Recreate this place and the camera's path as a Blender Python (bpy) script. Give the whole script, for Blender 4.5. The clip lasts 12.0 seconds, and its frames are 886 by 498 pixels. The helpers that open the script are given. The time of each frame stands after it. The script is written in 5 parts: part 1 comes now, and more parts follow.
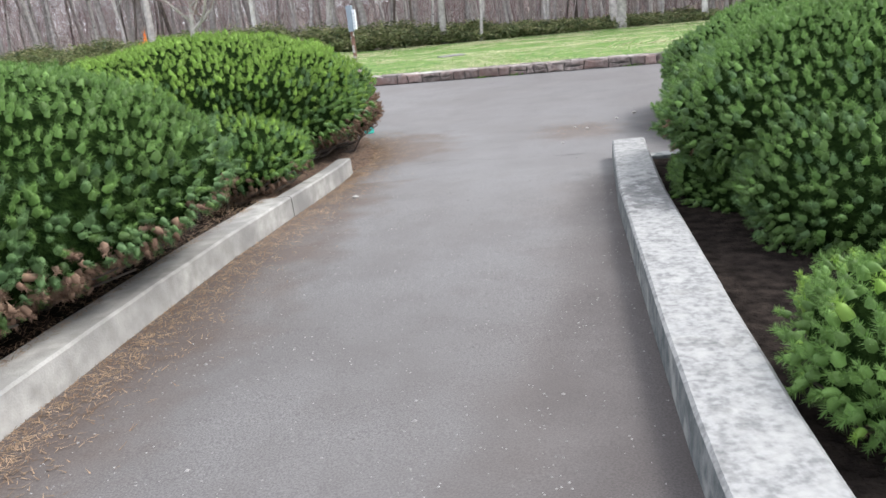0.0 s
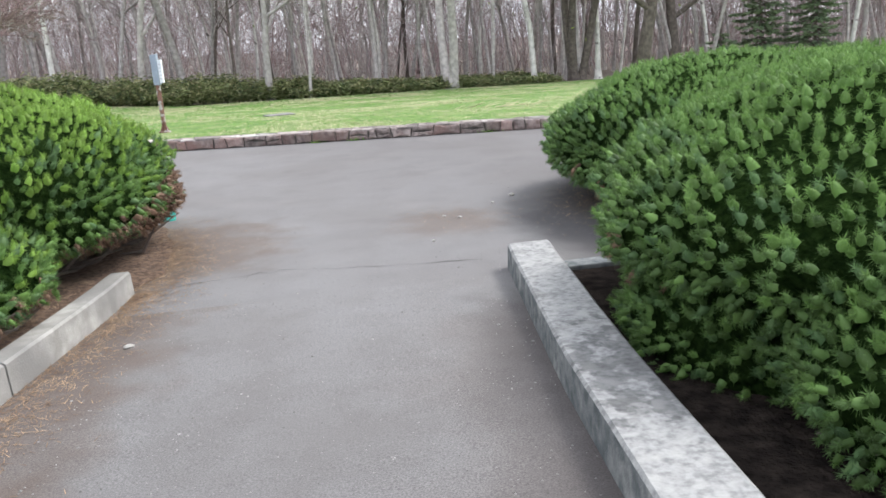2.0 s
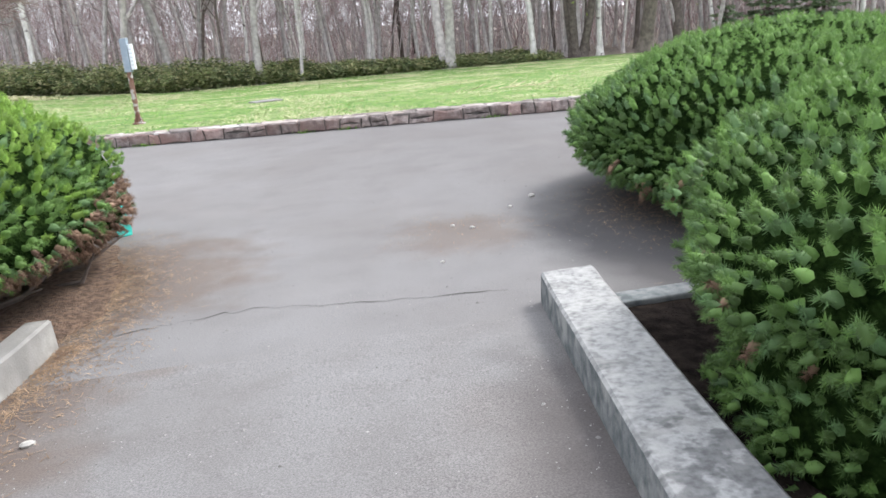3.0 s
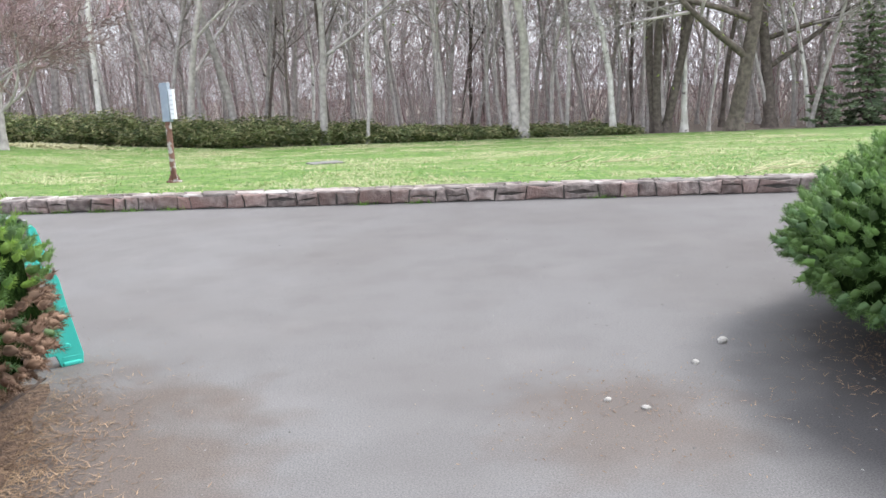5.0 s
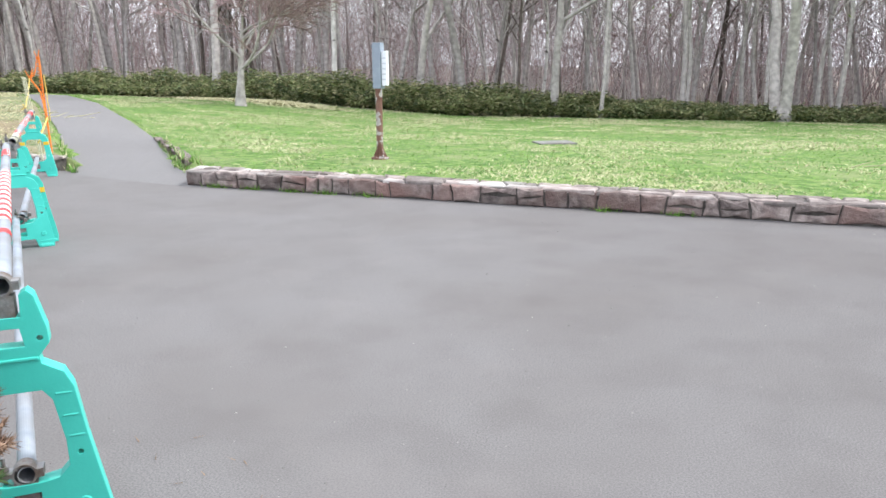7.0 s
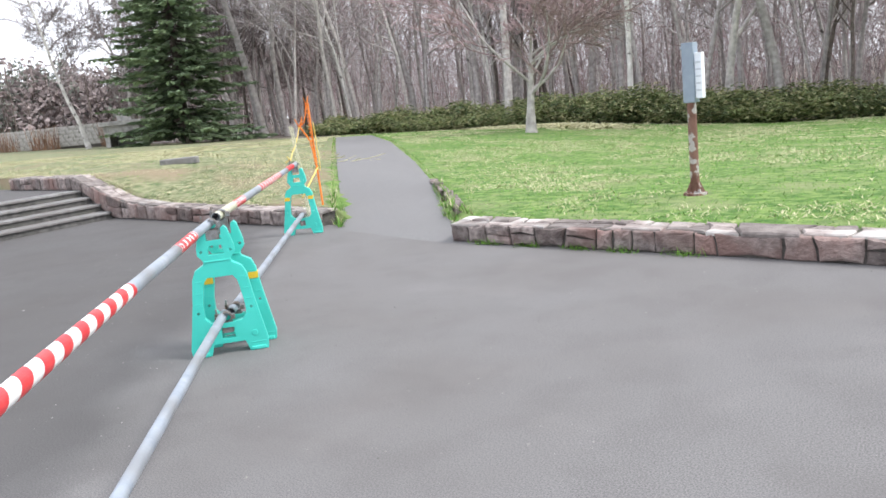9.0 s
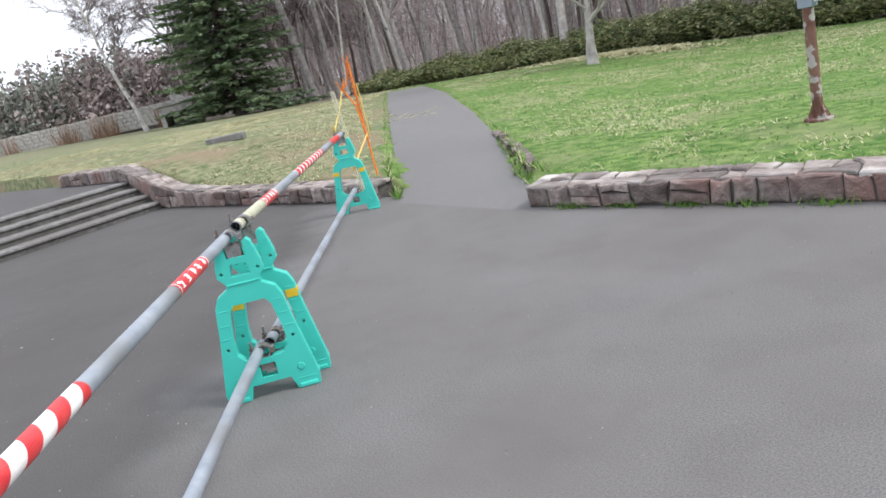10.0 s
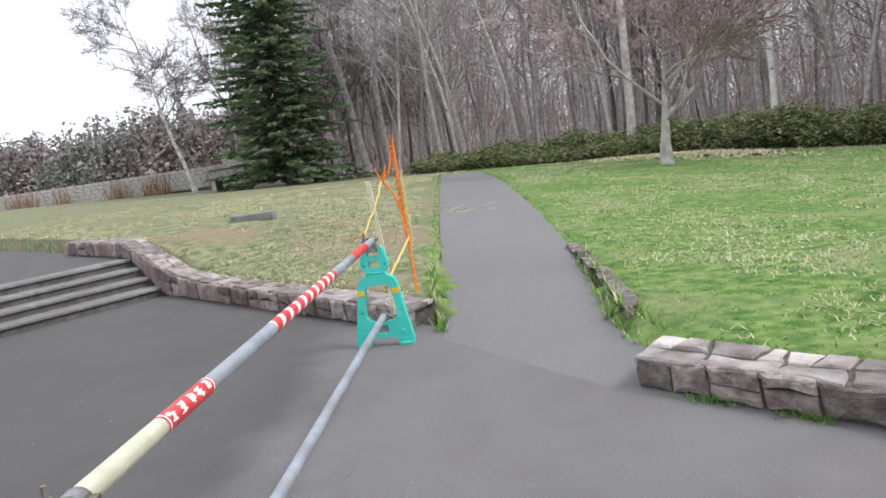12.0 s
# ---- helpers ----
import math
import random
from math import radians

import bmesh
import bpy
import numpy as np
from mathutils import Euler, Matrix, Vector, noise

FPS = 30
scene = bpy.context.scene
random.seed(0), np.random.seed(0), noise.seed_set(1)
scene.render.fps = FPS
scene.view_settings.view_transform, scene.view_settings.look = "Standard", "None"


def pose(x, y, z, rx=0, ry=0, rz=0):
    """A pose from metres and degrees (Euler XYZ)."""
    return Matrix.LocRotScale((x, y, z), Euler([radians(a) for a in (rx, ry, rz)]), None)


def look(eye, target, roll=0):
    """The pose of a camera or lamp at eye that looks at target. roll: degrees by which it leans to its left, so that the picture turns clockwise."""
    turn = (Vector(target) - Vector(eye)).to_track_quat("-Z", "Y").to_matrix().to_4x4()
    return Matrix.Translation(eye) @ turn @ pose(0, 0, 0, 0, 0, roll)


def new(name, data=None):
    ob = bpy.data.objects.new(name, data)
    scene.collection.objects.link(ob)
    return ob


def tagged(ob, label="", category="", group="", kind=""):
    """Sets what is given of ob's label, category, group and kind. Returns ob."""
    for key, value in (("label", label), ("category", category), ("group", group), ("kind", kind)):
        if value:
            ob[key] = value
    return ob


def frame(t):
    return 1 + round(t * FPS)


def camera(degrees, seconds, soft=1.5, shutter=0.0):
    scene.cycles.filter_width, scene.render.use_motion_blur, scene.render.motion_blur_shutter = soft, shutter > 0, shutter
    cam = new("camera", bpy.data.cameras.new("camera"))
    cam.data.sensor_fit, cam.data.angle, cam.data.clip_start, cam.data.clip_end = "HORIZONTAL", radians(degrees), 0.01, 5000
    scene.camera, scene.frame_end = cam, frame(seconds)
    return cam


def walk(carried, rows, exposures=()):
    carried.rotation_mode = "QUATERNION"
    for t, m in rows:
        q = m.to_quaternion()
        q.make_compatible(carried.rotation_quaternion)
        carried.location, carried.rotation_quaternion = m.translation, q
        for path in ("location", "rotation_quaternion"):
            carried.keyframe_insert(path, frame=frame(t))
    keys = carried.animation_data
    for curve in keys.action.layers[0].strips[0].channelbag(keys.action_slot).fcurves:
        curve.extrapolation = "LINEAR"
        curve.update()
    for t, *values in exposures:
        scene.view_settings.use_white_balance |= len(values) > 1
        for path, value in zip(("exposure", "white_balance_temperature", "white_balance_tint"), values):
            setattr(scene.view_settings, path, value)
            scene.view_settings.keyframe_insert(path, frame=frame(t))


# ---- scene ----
cam = camera(59.4, 12.0, soft=1.6)
PATH = [
    (0, (0.571, -0.85, 1.546), (0.451, 1.048, 0.927), -6.1),
    (0.5, (0.406, -0.296, 1.514), (0.551, 1.605, 0.911), -5.6),
    (1, (0.388, 0.249, 1.557), (0.488, 2.191, 1.09), -8.2),
    (1.5, (0.4, 0.753, 1.525), (0.623, 2.703, 1.143), -5.0),
    (2, (0.51, 1.343, 1.479), (0.832, 3.247, 0.958), -3.7),
    (2.5, (0.594, 1.918, 1.451), (0.879, 3.81, 0.87), -5.5),
    (3, (0.652, 2.531, 1.431), (0.972, 4.421, 0.862), -4.9),
    (3.5, (0.71, 3.115, 1.432), (0.877, 5.035, 0.896), -5.2),
    (3.7, (0.699, 3.365, 1.395), (0.927, 5.283, 0.878), -4.1),
    (5.3, (0.691, 5.273, 1.249), (0.855, 7.228, 0.863), -1.3),
    (5.5, (0.717, 5.5, 1.248), (0.839, 7.451, 0.826), -1.1),
    (6, (0.672, 5.996, 1.296), (0.754, 7.933, 0.806), -1.3),
    (6.5, (0.606, 6.542, 1.242), (0.382, 8.488, 0.838), -3.7),
    (6.7, (0.575, 6.747, 1.274), (0.287, 8.678, 0.843), -1.9),
    (8.3, (0.19, 8.286, 1.207), (-0.443, 10.125, 0.742), -4.4),
    (8.5, (0.116, 8.485, 1.222), (-0.624, 10.299, 0.818), -6.0),
    (9, (-0.12, 8.969, 1.251), (-1.177, 10.625, 0.879), -6.1),
    (9.5, (-0.401, 9.337, 1.264), (-1.515, 10.948, 0.864), -7.9),
    (10, (-0.718, 9.811, 1.275), (-1.919, 11.338, 0.796), -13.0),
    (10.5, (-1.108, 10.191, 1.271), (-2.229, 11.752, 0.72), -8.7),
    (11, (-1.423, 10.66, 1.294), (-2.561, 12.26, 0.915), -6.6),
    (11.5, (-1.75, 11.026, 1.318), (-2.911, 12.633, 1.056), -6.3),
    (12, (-1.986, 11.399, 1.336), (-3.268, 12.912, 1.075), -8.3),
]
walk(cam, [(t, look(eye, target, roll)) for t, eye, target, roll in PATH],
     [(0, 0.98), (1, 0.8), (2.5, 1.1), (3.5, 1.2), (5.5, 1.04), (6.5, 1.05), (8.5, 1.04), (9.5, 0.62), (10.5, 0.48), (12, 0.44)])

# ---- world, sun, exposure ----
SUN_EL, SUN_AZ = radians(50), radians(72)
world = bpy.data.worlds.new("overcast_sky")
scene.world = world
world.use_nodes = True
wn, wl = world.node_tree.nodes, world.node_tree.links
wn.clear()
w_out = wn.new("ShaderNodeOutputWorld")
w_bg = wn.new("ShaderNodeBackground")
w_bg.inputs["Strength"].default_value = 0.14
sky = wn.new("ShaderNodeTexSky")
sky.sky_type = "NISHITA"
sky.sun_disc = False
sky.sun_elevation, sky.sun_rotation = SUN_EL, SUN_AZ
sky.air_density, sky.dust_density, sky.ozone_density = 1.0, 3.0, 1.0
w_co = wn.new("ShaderNodeTexCoord")
w_no = wn.new("ShaderNodeTexNoise")
w_no.inputs["Scale"].default_value, w_no.inputs["Detail"].default_value = 2.2, 6
w_rp = wn.new("ShaderNodeValToRGB")
w_rp.color_ramp.elements[0].position, w_rp.color_ramp.elements[1].position = 0.30, 0.52
w_rp.color_ramp.elements[0].color, w_rp.color_ramp.elements[1].color = (0.45, 0.45, 0.45, 1), (1, 1, 1, 1)
w_mx = wn.new("ShaderNodeMix")
w_mx.data_type = "RGBA"
w_mx.inputs[7].default_value = (6.8, 7.1, 7.85, 1)
wl.new(w_co.outputs["Generated"], w_no.inputs["Vector"])
wl.new(w_no.outputs["Fac"], w_rp.inputs["Fac"])
wl.new(w_rp.outputs["Color"], w_mx.inputs[0])
wl.new(sky.outputs["Color"], w_mx.inputs[6])
wl.new(w_mx.outputs[2], w_bg.inputs["Color"])
wl.new(w_bg.outputs["Background"], w_out.inputs["Surface"])
sun = new("sun", bpy.data.lights.new("sun", "SUN"))
sun.data.energy, sun.data.angle, sun.data.color = 1.9, radians(20), (1.0, 0.98, 0.965)
sun.matrix_world = look((0, 0, 30), (-30 * math.sin(SUN_AZ) / math.tan(SUN_EL), -30 * math.cos(SUN_AZ) / math.tan(SUN_EL), 0))


# ---- materials ----
def surf(name, c1, c2, scale=8.0, rough=0.85, bump=0.3, fine=60.0, c3=None, big=0.6, metal=0.0, island=0.0, objrand=0.0, dist=0.01, spec=0.5, ramp=(0.35, 0.65), big_ramp=(0.45, 0.65), thin=0.0):
    m = bpy.data.materials.new(name)
    m.use_nodes = True
    n, l = m.node_tree.nodes, m.node_tree.links
    b = n["Principled BSDF"]
    b.inputs["Roughness"].default_value, b.inputs["Metallic"].default_value = rough, metal
    b.inputs["Specular IOR Level"].default_value = spec
    co = n.new("ShaderNodeTexCoord")
    t1 = n.new("ShaderNodeTexNoise")
    t1.inputs["Scale"].default_value, t1.inputs["Detail"].default_value = scale, 6
    l.new(co.outputs["Object"], t1.inputs["Vector"])
    r1 = n.new("ShaderNodeValToRGB")
    r1.color_ramp.elements[0].position, r1.color_ramp.elements[1].position = ramp
    r1.color_ramp.elements[0].color, r1.color_ramp.elements[1].color = (*c1, 1), (*c2, 1)
    l.new(t1.outputs["Fac"], r1.inputs["Fac"])
    col = r1.outputs["Color"]
    if c3:
        t3 = n.new("ShaderNodeTexNoise")
        t3.inputs["Scale"].default_value, t3.inputs["Detail"].default_value = big, 4
        l.new(co.outputs["Object"], t3.inputs["Vector"])
        r3 = n.new("ShaderNodeValToRGB")
        r3.color_ramp.elements[0].position, r3.color_ramp.elements[1].position = big_ramp
        l.new(t3.outputs["Fac"], r3.inputs["Fac"])
        mx = n.new("ShaderNodeMix")
        mx.data_type = "RGBA"
        mx.inputs[7].default_value = (*c3, 1)
        l.new(r3.outputs["Color"], mx.inputs[0])
        l.new(col, mx.inputs[6])
        col = mx.outputs[2]
    if island or objrand:
        src = n.new("ShaderNodeNewGeometry").outputs["Random Per Island"] if island else n.new("ShaderNodeObjectInfo").outputs["Random"]
        a = island or objrand
        mr = n.new("ShaderNodeMapRange")
        mr.inputs["To Min"].default_value, mr.inputs["To Max"].default_value = 1 - a, 1 + a
        l.new(src, mr.inputs["Value"])
        hs = n.new("ShaderNodeHueSaturation")
        l.new(mr.outputs["Result"], hs.inputs["Value"])
        l.new(col, hs.inputs["Color"])
        col = hs.outputs["Color"]
    l.new(col, b.inputs["Base Color"])
    if thin:
        tr, ms = n.new("ShaderNodeBsdfTranslucent"), n.new("ShaderNodeMixShader")
        ms.inputs[0].default_value = thin
        l.new(col, tr.inputs["Color"])
        l.new(b.outputs["BSDF"], ms.inputs[1])
        l.new(tr.outputs["BSDF"], ms.inputs[2])
        l.new(ms.outputs["Shader"], n["Material Output"].inputs["Surface"])
    if bump:
        t2 = n.new("ShaderNodeTexNoise")
        t2.inputs["Scale"].default_value, t2.inputs["Detail"].default_value = fine, 5
        l.new(co.outputs["Object"], t2.inputs["Vector"])
        bp = n.new("ShaderNodeBump")
        bp.inputs["Strength"].default_value, bp.inputs["Distance"].default_value = bump, dist
        l.new(t2.outputs["Fac"], bp.inputs["Height"])
        l.new(bp.outputs["Normal"], b.inputs["Normal"])
    return m


ASPHALT = surf("asphalt", (0.112, 0.109, 0.111), (0.214, 0.210, 0.208), 150, 0.9, 0.03, 700, (0.138, 0.131, 0.128), 0.7, dist=0.003, big_ramp=(0.4, 0.75))


def stain_or_shade(m, tint, a, b, c, soft, wobble, scale, middle=None, also=None):
    """Tints m where a x + b y + c, wavered by noise, rises above nought: its base colour times tint, for real stains
    and for shade painted as colour. With a middle: within c metres of it. With also: where a second such field is above
    nought too.
    """
    n, l = m.node_tree.nodes, m.node_tree.links
    bs = n["Principled BSDF"]
    old = bs.inputs["Base Color"].links[0].from_socket
    co = n.new("ShaderNodeTexCoord")
    no = n.new("ShaderNodeTexNoise")
    no.inputs["Scale"].default_value, no.inputs["Detail"].default_value = scale, 6
    l.new(co.outputs["Object"], no.inputs["Vector"])
    dot = n.new("ShaderNodeVectorMath")
    dot.operation = "DOT_PRODUCT"
    dot.inputs[1].default_value = (a, b, 0)
    l.new(co.outputs["Object"], dot.inputs[0])
    field = dot.outputs["Value"]
    if middle:
        far, neg = n.new("ShaderNodeVectorMath"), n.new("ShaderNodeMath")
        far.operation, neg.operation = "DISTANCE", "MULTIPLY"
        far.inputs[1].default_value, neg.inputs[1].default_value = (*middle, 0), -1
        l.new(co.outputs["Object"], far.inputs[0])
        l.new(far.outputs["Value"], neg.inputs[0])
        field = neg.outputs["Value"]
    if also:
        dot2, off, least = n.new("ShaderNodeVectorMath"), n.new("ShaderNodeMath"), n.new("ShaderNodeMath")
        dot2.operation, least.operation = "DOT_PRODUCT", "MINIMUM"
        dot2.inputs[1].default_value, off.inputs[1].default_value = (also[0], also[1], 0), also[2] - c
        l.new(co.outputs["Object"], dot2.inputs[0])
        l.new(dot2.outputs["Value"], off.inputs[0])
        l.new(off.outputs["Value"], least.inputs[0])
        l.new(field, least.inputs[1])
        field = least.outputs["Value"]
    mad = n.new("ShaderNodeMath")
    mad.operation = "MULTIPLY_ADD"
    mad.inputs[1].default_value, mad.inputs[2].default_value = wobble, c - wobble / 2
    l.new(no.outputs["Fac"], mad.inputs[0])
    add = n.new("ShaderNodeMath")
    l.new(field, add.inputs[0])
    l.new(mad.outputs["Value"], add.inputs[1])
    mr = n.new("ShaderNodeMapRange")
    mr.inputs["From Min"].default_value, mr.inputs["From Max"].default_value = -soft, soft
    l.new(add.outputs["Value"], mr.inputs["Value"])
    mx = n.new("ShaderNodeMix")
    mx.data_type, mx.blend_type = "RGBA", "MULTIPLY"
    mx.inputs[7].default_value = (*tint, 1)
    l.new(mr.outputs["Result"], mx.inputs[0])
    l.new(old, mx.inputs[6])
    l.new(mx.outputs[2], bs.inputs["Base Color"])


ASPHALT_RAMP = surf("ramp_asphalt", (0.104, 0.101, 0.102), (0.212, 0.208, 0.206), 150, 0.9, 0.04, 700, (0.132, 0.125, 0.122), 0.7, dist=0.003, big_ramp=(0.4, 0.75))
stain_or_shade(ASPHALT, (0.56, 0.55, 0.55), -0.80, -0.60, 4.05, 0.25, 0.9, 1.6, also=(-0.25, 0.97, -7.3))
stain_or_shade(ASPHALT, (0.90, 0.89, 0.88), 0.15, 0.55, -5.1, 1.2, 3.5, 0.8)
stain_or_shade(ASPHALT, (0.93, 0.925, 0.925), 0.0, 0.0, -0.10, 0.16, 2.2, 2.6)
stain_or_shade(ASPHALT_RAMP, (0.92, 0.91, 0.905), 0.0, 0.0, -0.08, 0.16, 2.2, 3.0)
stain_or_shade(ASPHALT_RAMP, (0.80, 0.785, 0.785), 0.0, -1.0, 3.9, 1.5, 1.4, 1.5)
# the yew's shade, with dark moss, painted into the asphalt around it
stain_or_shade(ASPHALT, (0.42, 0.41, 0.42), 0, 0, 2.35, 0.2, 0.5, 2.5, (4.5, 6.9))
stain_or_shade(ASPHALT, (0.78, 0.66, 0.58), 0, 0, 0.95, 0.25, 1.3, 3.0, (-0.75, 7.6))
stain_or_shade(ASPHALT, (0.85, 0.76, 0.70), 0, 0, 0.42, 0.18, 0.9, 4.0, (1.65, 7.6))
stain_or_shade(ASPHALT_RAMP, (0.74, 0.62, 0.55), -0.99, 0.125, -1.0, 0.22, 1.1, 2.6)
# strip beside the right kerb: its shade and its dirt, both tinted in
stain_or_shade(ASPHALT_RAMP, (0.66, 0.64, 0.64), 0.99, -0.13, -0.66, 0.2, 0.55, 3.2, also=(0.0, -1.0, 5.5))
stain_or_shade(ASPHALT_RAMP, (0.86, 0.82, 0.80), 0.99, -0.13, -0.35, 0.25, 1.2, 2.0, also=(0.0, -1.0, 5.3))
# darker towards the right-hand side of the open asphalt
stain_or_shade(ASPHALT, (0.84, 0.83, 0.83), 0.97, 0.20, -3.1, 1.4, 1.5, 0.9)
stain_or_shade(ASPHALT, (1.07, 1.065, 1.06), 0, 0, -0.30, 0.16, 2.4, 1.7)
PATH_ASPHALT = surf("path_asphalt", (0.11, 0.108, 0.109), (0.215, 0.21, 0.209), 150, 0.9, 0.08, 500, (0.15, 0.145, 0.145), 0.5, dist=0.006)
CONCRETE = surf("weathered_concrete", (0.25, 0.245, 0.225), (0.40, 0.39, 0.365), 9, 0.9, 0.5, 90, (0.20, 0.195, 0.185), 1.6, dist=0.006)
CONCRETE_OLD = surf("blotched_concrete", (0.16, 0.162, 0.162), (0.29, 0.292, 0.288), 38, 0.9, 0.6, 90, (0.32, 0.32, 0.31), 15.0, dist=0.006, big_ramp=(0.46, 0.70))
stain_or_shade(CONCRETE_OLD, (0.58, 0.58, 0.59), 0, 0, 0.45, 0.04, 1.5, 9.0, (1.75, 3.9))
stain_or_shade(CONCRETE_OLD, (0.78, 0.78, 0.78), 0, 0, -0.22, 0.04, 2.0, 6.0)
# darkened for algae and for shade on faces turned from the sun
CONCRETE_SHADE_ALGAE = surf("shade_and_algae_concrete", (0.075, 0.088, 0.092), (0.19, 0.20, 0.20), 14, 0.9, 0.6, 90, (0.27, 0.275, 0.265), 5.0, dist=0.006, big_ramp=(0.56, 0.66))
SOIL = surf("soil", (0.013, 0.011, 0.010), (0.036, 0.029, 0.025), 12, 1.0, 1.0, 40, dist=0.03, spec=0.0)
LITTER = surf("needle_litter", (0.07, 0.045, 0.032), (0.19, 0.125, 0.085), 30, 1.0, 1.0, 90, dist=0.02)
NEEDLE = surf("dry_needle", (0.15, 0.095, 0.06), (0.33, 0.23, 0.145), 10, 0.9, 0, island=0.45)
LAWN = surf("lawn_turf", (0.040, 0.115, 0.012), (0.17, 0.25, 0.065), 8, 1.0, 0.5, 60, (0.20, 0.225, 0.10), 1.1, dist=0.015, big_ramp=(0.50, 0.74))
LAWN_DRY = surf("dry_lawn_turf", (0.075, 0.11, 0.038), (0.25, 0.245, 0.14), 7, 1.0, 0.5, 60, (0.22, 0.175, 0.11), 0.8, dist=0.015, big_ramp=(0.50, 0.68))
FOREST = surf("leaf_litter_floor", (0.12, 0.095, 0.08), (0.23, 0.19, 0.16), 3, 1.0, 1.0, 20, dist=0.05)
GRASS = surf("grass_blade", (0.085, 0.21, 0.026), (0.17, 0.33, 0.055), 1.2, 0.7, 0, island=0.4, thin=0.35)
STRAW = surf("dry_grass", (0.36, 0.345, 0.19), (0.55, 0.52, 0.33), 3, 0.8, 0, island=0.25)
STONE = surf("wall_stone", (0.13, 0.105, 0.098), (0.31, 0.26, 0.24), 14, 0.9, 0.8, 45, (0.19, 0.12, 0.105), 1.7, objrand=0.42, dist=0.02)
CAPSTONE = surf("cap_stone", (0.175, 0.145, 0.135), (0.32, 0.28, 0.26), 8, 0.9, 0.7, 45, (0.40, 0.38, 0.36), 2.2, objrand=0.45, dist=0.015, big_ramp=(0.55, 0.7))
MORTAR = surf("mortar", (0.06, 0.054, 0.05), (0.12, 0.11, 0.10), 15, 1.0, 0.8, 60)
# the steps' concrete with the risers' shade and dirt in its colour
STEP_RISER_SHADE = surf("shaded_dirty_riser", (0.07, 0.068, 0.066), (0.14, 0.136, 0.13), 10, 0.95, 0.5, 70, (0.09, 0.09, 0.08), 2.5)
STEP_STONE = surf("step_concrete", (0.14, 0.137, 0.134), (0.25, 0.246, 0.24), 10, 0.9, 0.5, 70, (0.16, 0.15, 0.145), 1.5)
BARK = surf("grey_bark", (0.32, 0.295, 0.28), (0.52, 0.485, 0.46), 5, 0.95, 0.8, 25, objrand=0.2, dist=0.02)
BIRCH = surf("white_bark", (0.45, 0.43, 0.40), (0.72, 0.70, 0.66), 3, 0.85, 0.4, 20, (0.16, 0.14, 0.13), 5, objrand=0.12, big_ramp=(0.60, 0.68))
DARKBARK = surf("dark_bark", (0.085, 0.07, 0.06), (0.18, 0.15, 0.13), 6, 0.95, 0.9, 25, objrand=0.2, dist=0.02)
TWIG = surf("twig", (0.30, 0.265, 0.265), (0.49, 0.445, 0.44), 1.5, 0.95, 0, island=0.3)
TWIG_RED = surf("reddish_twig", (0.24, 0.165, 0.17), (0.38, 0.28, 0.285), 1.5, 0.95, 0, island=0.3)
BUD = surf("young_leaf", (0.16, 0.22, 0.05), (0.28, 0.34, 0.09), 2, 0.8, 0, island=0.3, thin=0.35)
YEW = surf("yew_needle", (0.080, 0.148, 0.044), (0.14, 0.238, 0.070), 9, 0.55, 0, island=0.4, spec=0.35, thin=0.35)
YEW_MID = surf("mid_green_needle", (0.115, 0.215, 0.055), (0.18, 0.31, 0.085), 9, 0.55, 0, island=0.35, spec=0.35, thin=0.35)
YEW_BRIGHT = surf("young_skylit_needle", (0.18, 0.31, 0.055), (0.27, 0.42, 0.085), 9, 0.55, 0, island=0.35, spec=0.35, thin=0.35)
YEW_BLUE = surf("grey_green_needle", (0.09, 0.172, 0.068), (0.165, 0.275, 0.108), 9, 0.55, 0, island=0.35, spec=0.35, thin=0.35)
YEW_DEAD = surf("dead_needle", (0.13, 0.075, 0.05), (0.28, 0.185, 0.125), 9, 0.9, 0, island=0.4)
# near-black: the shade in the gaps between rosettes, given as colour
YEW_CORE_SHADE = surf("shrub_core_shade", (0.006, 0.014, 0.004), (0.018, 0.035, 0.009), 30, 1.0, 1.0, 45, dist=0.05, spec=0.0)
SASA = surf("bamboo_grass_leaf", (0.075, 0.115, 0.045), (0.25, 0.29, 0.125), 1.5, 0.5, 0, island=0.6, thin=0.35)
SASA_PALE = surf("pale_bamboo_leaf", (0.28, 0.28, 0.13), (0.45, 0.43, 0.25), 2, 0.7, 0, island=0.3, thin=0.35)
FIR = surf("fir_needle", (0.14, 0.20, 0.12), (0.26, 0.34, 0.19), 1.2, 0.7, 0, island=0.4, thin=0.35)
PINE = surf("far_pine_needle", (0.15, 0.17, 0.145), (0.25, 0.27, 0.225), 0.4, 0.9, 0, island=0.4)
GREEN_PLASTIC = surf("green_plastic", (0.045, 0.52, 0.435), (0.065, 0.59, 0.50), 4, 0.42, 0.05, 120)
STEEL = surf("galvanised_steel", (0.27, 0.31, 0.36), (0.39, 0.43, 0.48), 12, 0.5, 0.1, 80, (0.25, 0.26, 0.27), 3, metal=0.25)
STEEL_OLD = surf("yellowed_steel", (0.50, 0.50, 0.36), (0.62, 0.62, 0.50), 12, 0.5, 0.1, 80, metal=0.2)
CLAMP = surf("clamp_steel", (0.22, 0.23, 0.24), (0.36, 0.36, 0.36), 30, 0.5, 0.2, 90, (0.16, 0.11, 0.08), 14, metal=0.6)
DARK = surf("dark_inside", (0.02, 0.02, 0.018), (0.04, 0.04, 0.035), 20, 0.9, 0)
RED = surf("red_tape", (0.55, 0.03, 0.04), (0.65, 0.06, 0.06), 20, 0.5, 0.1, 90)
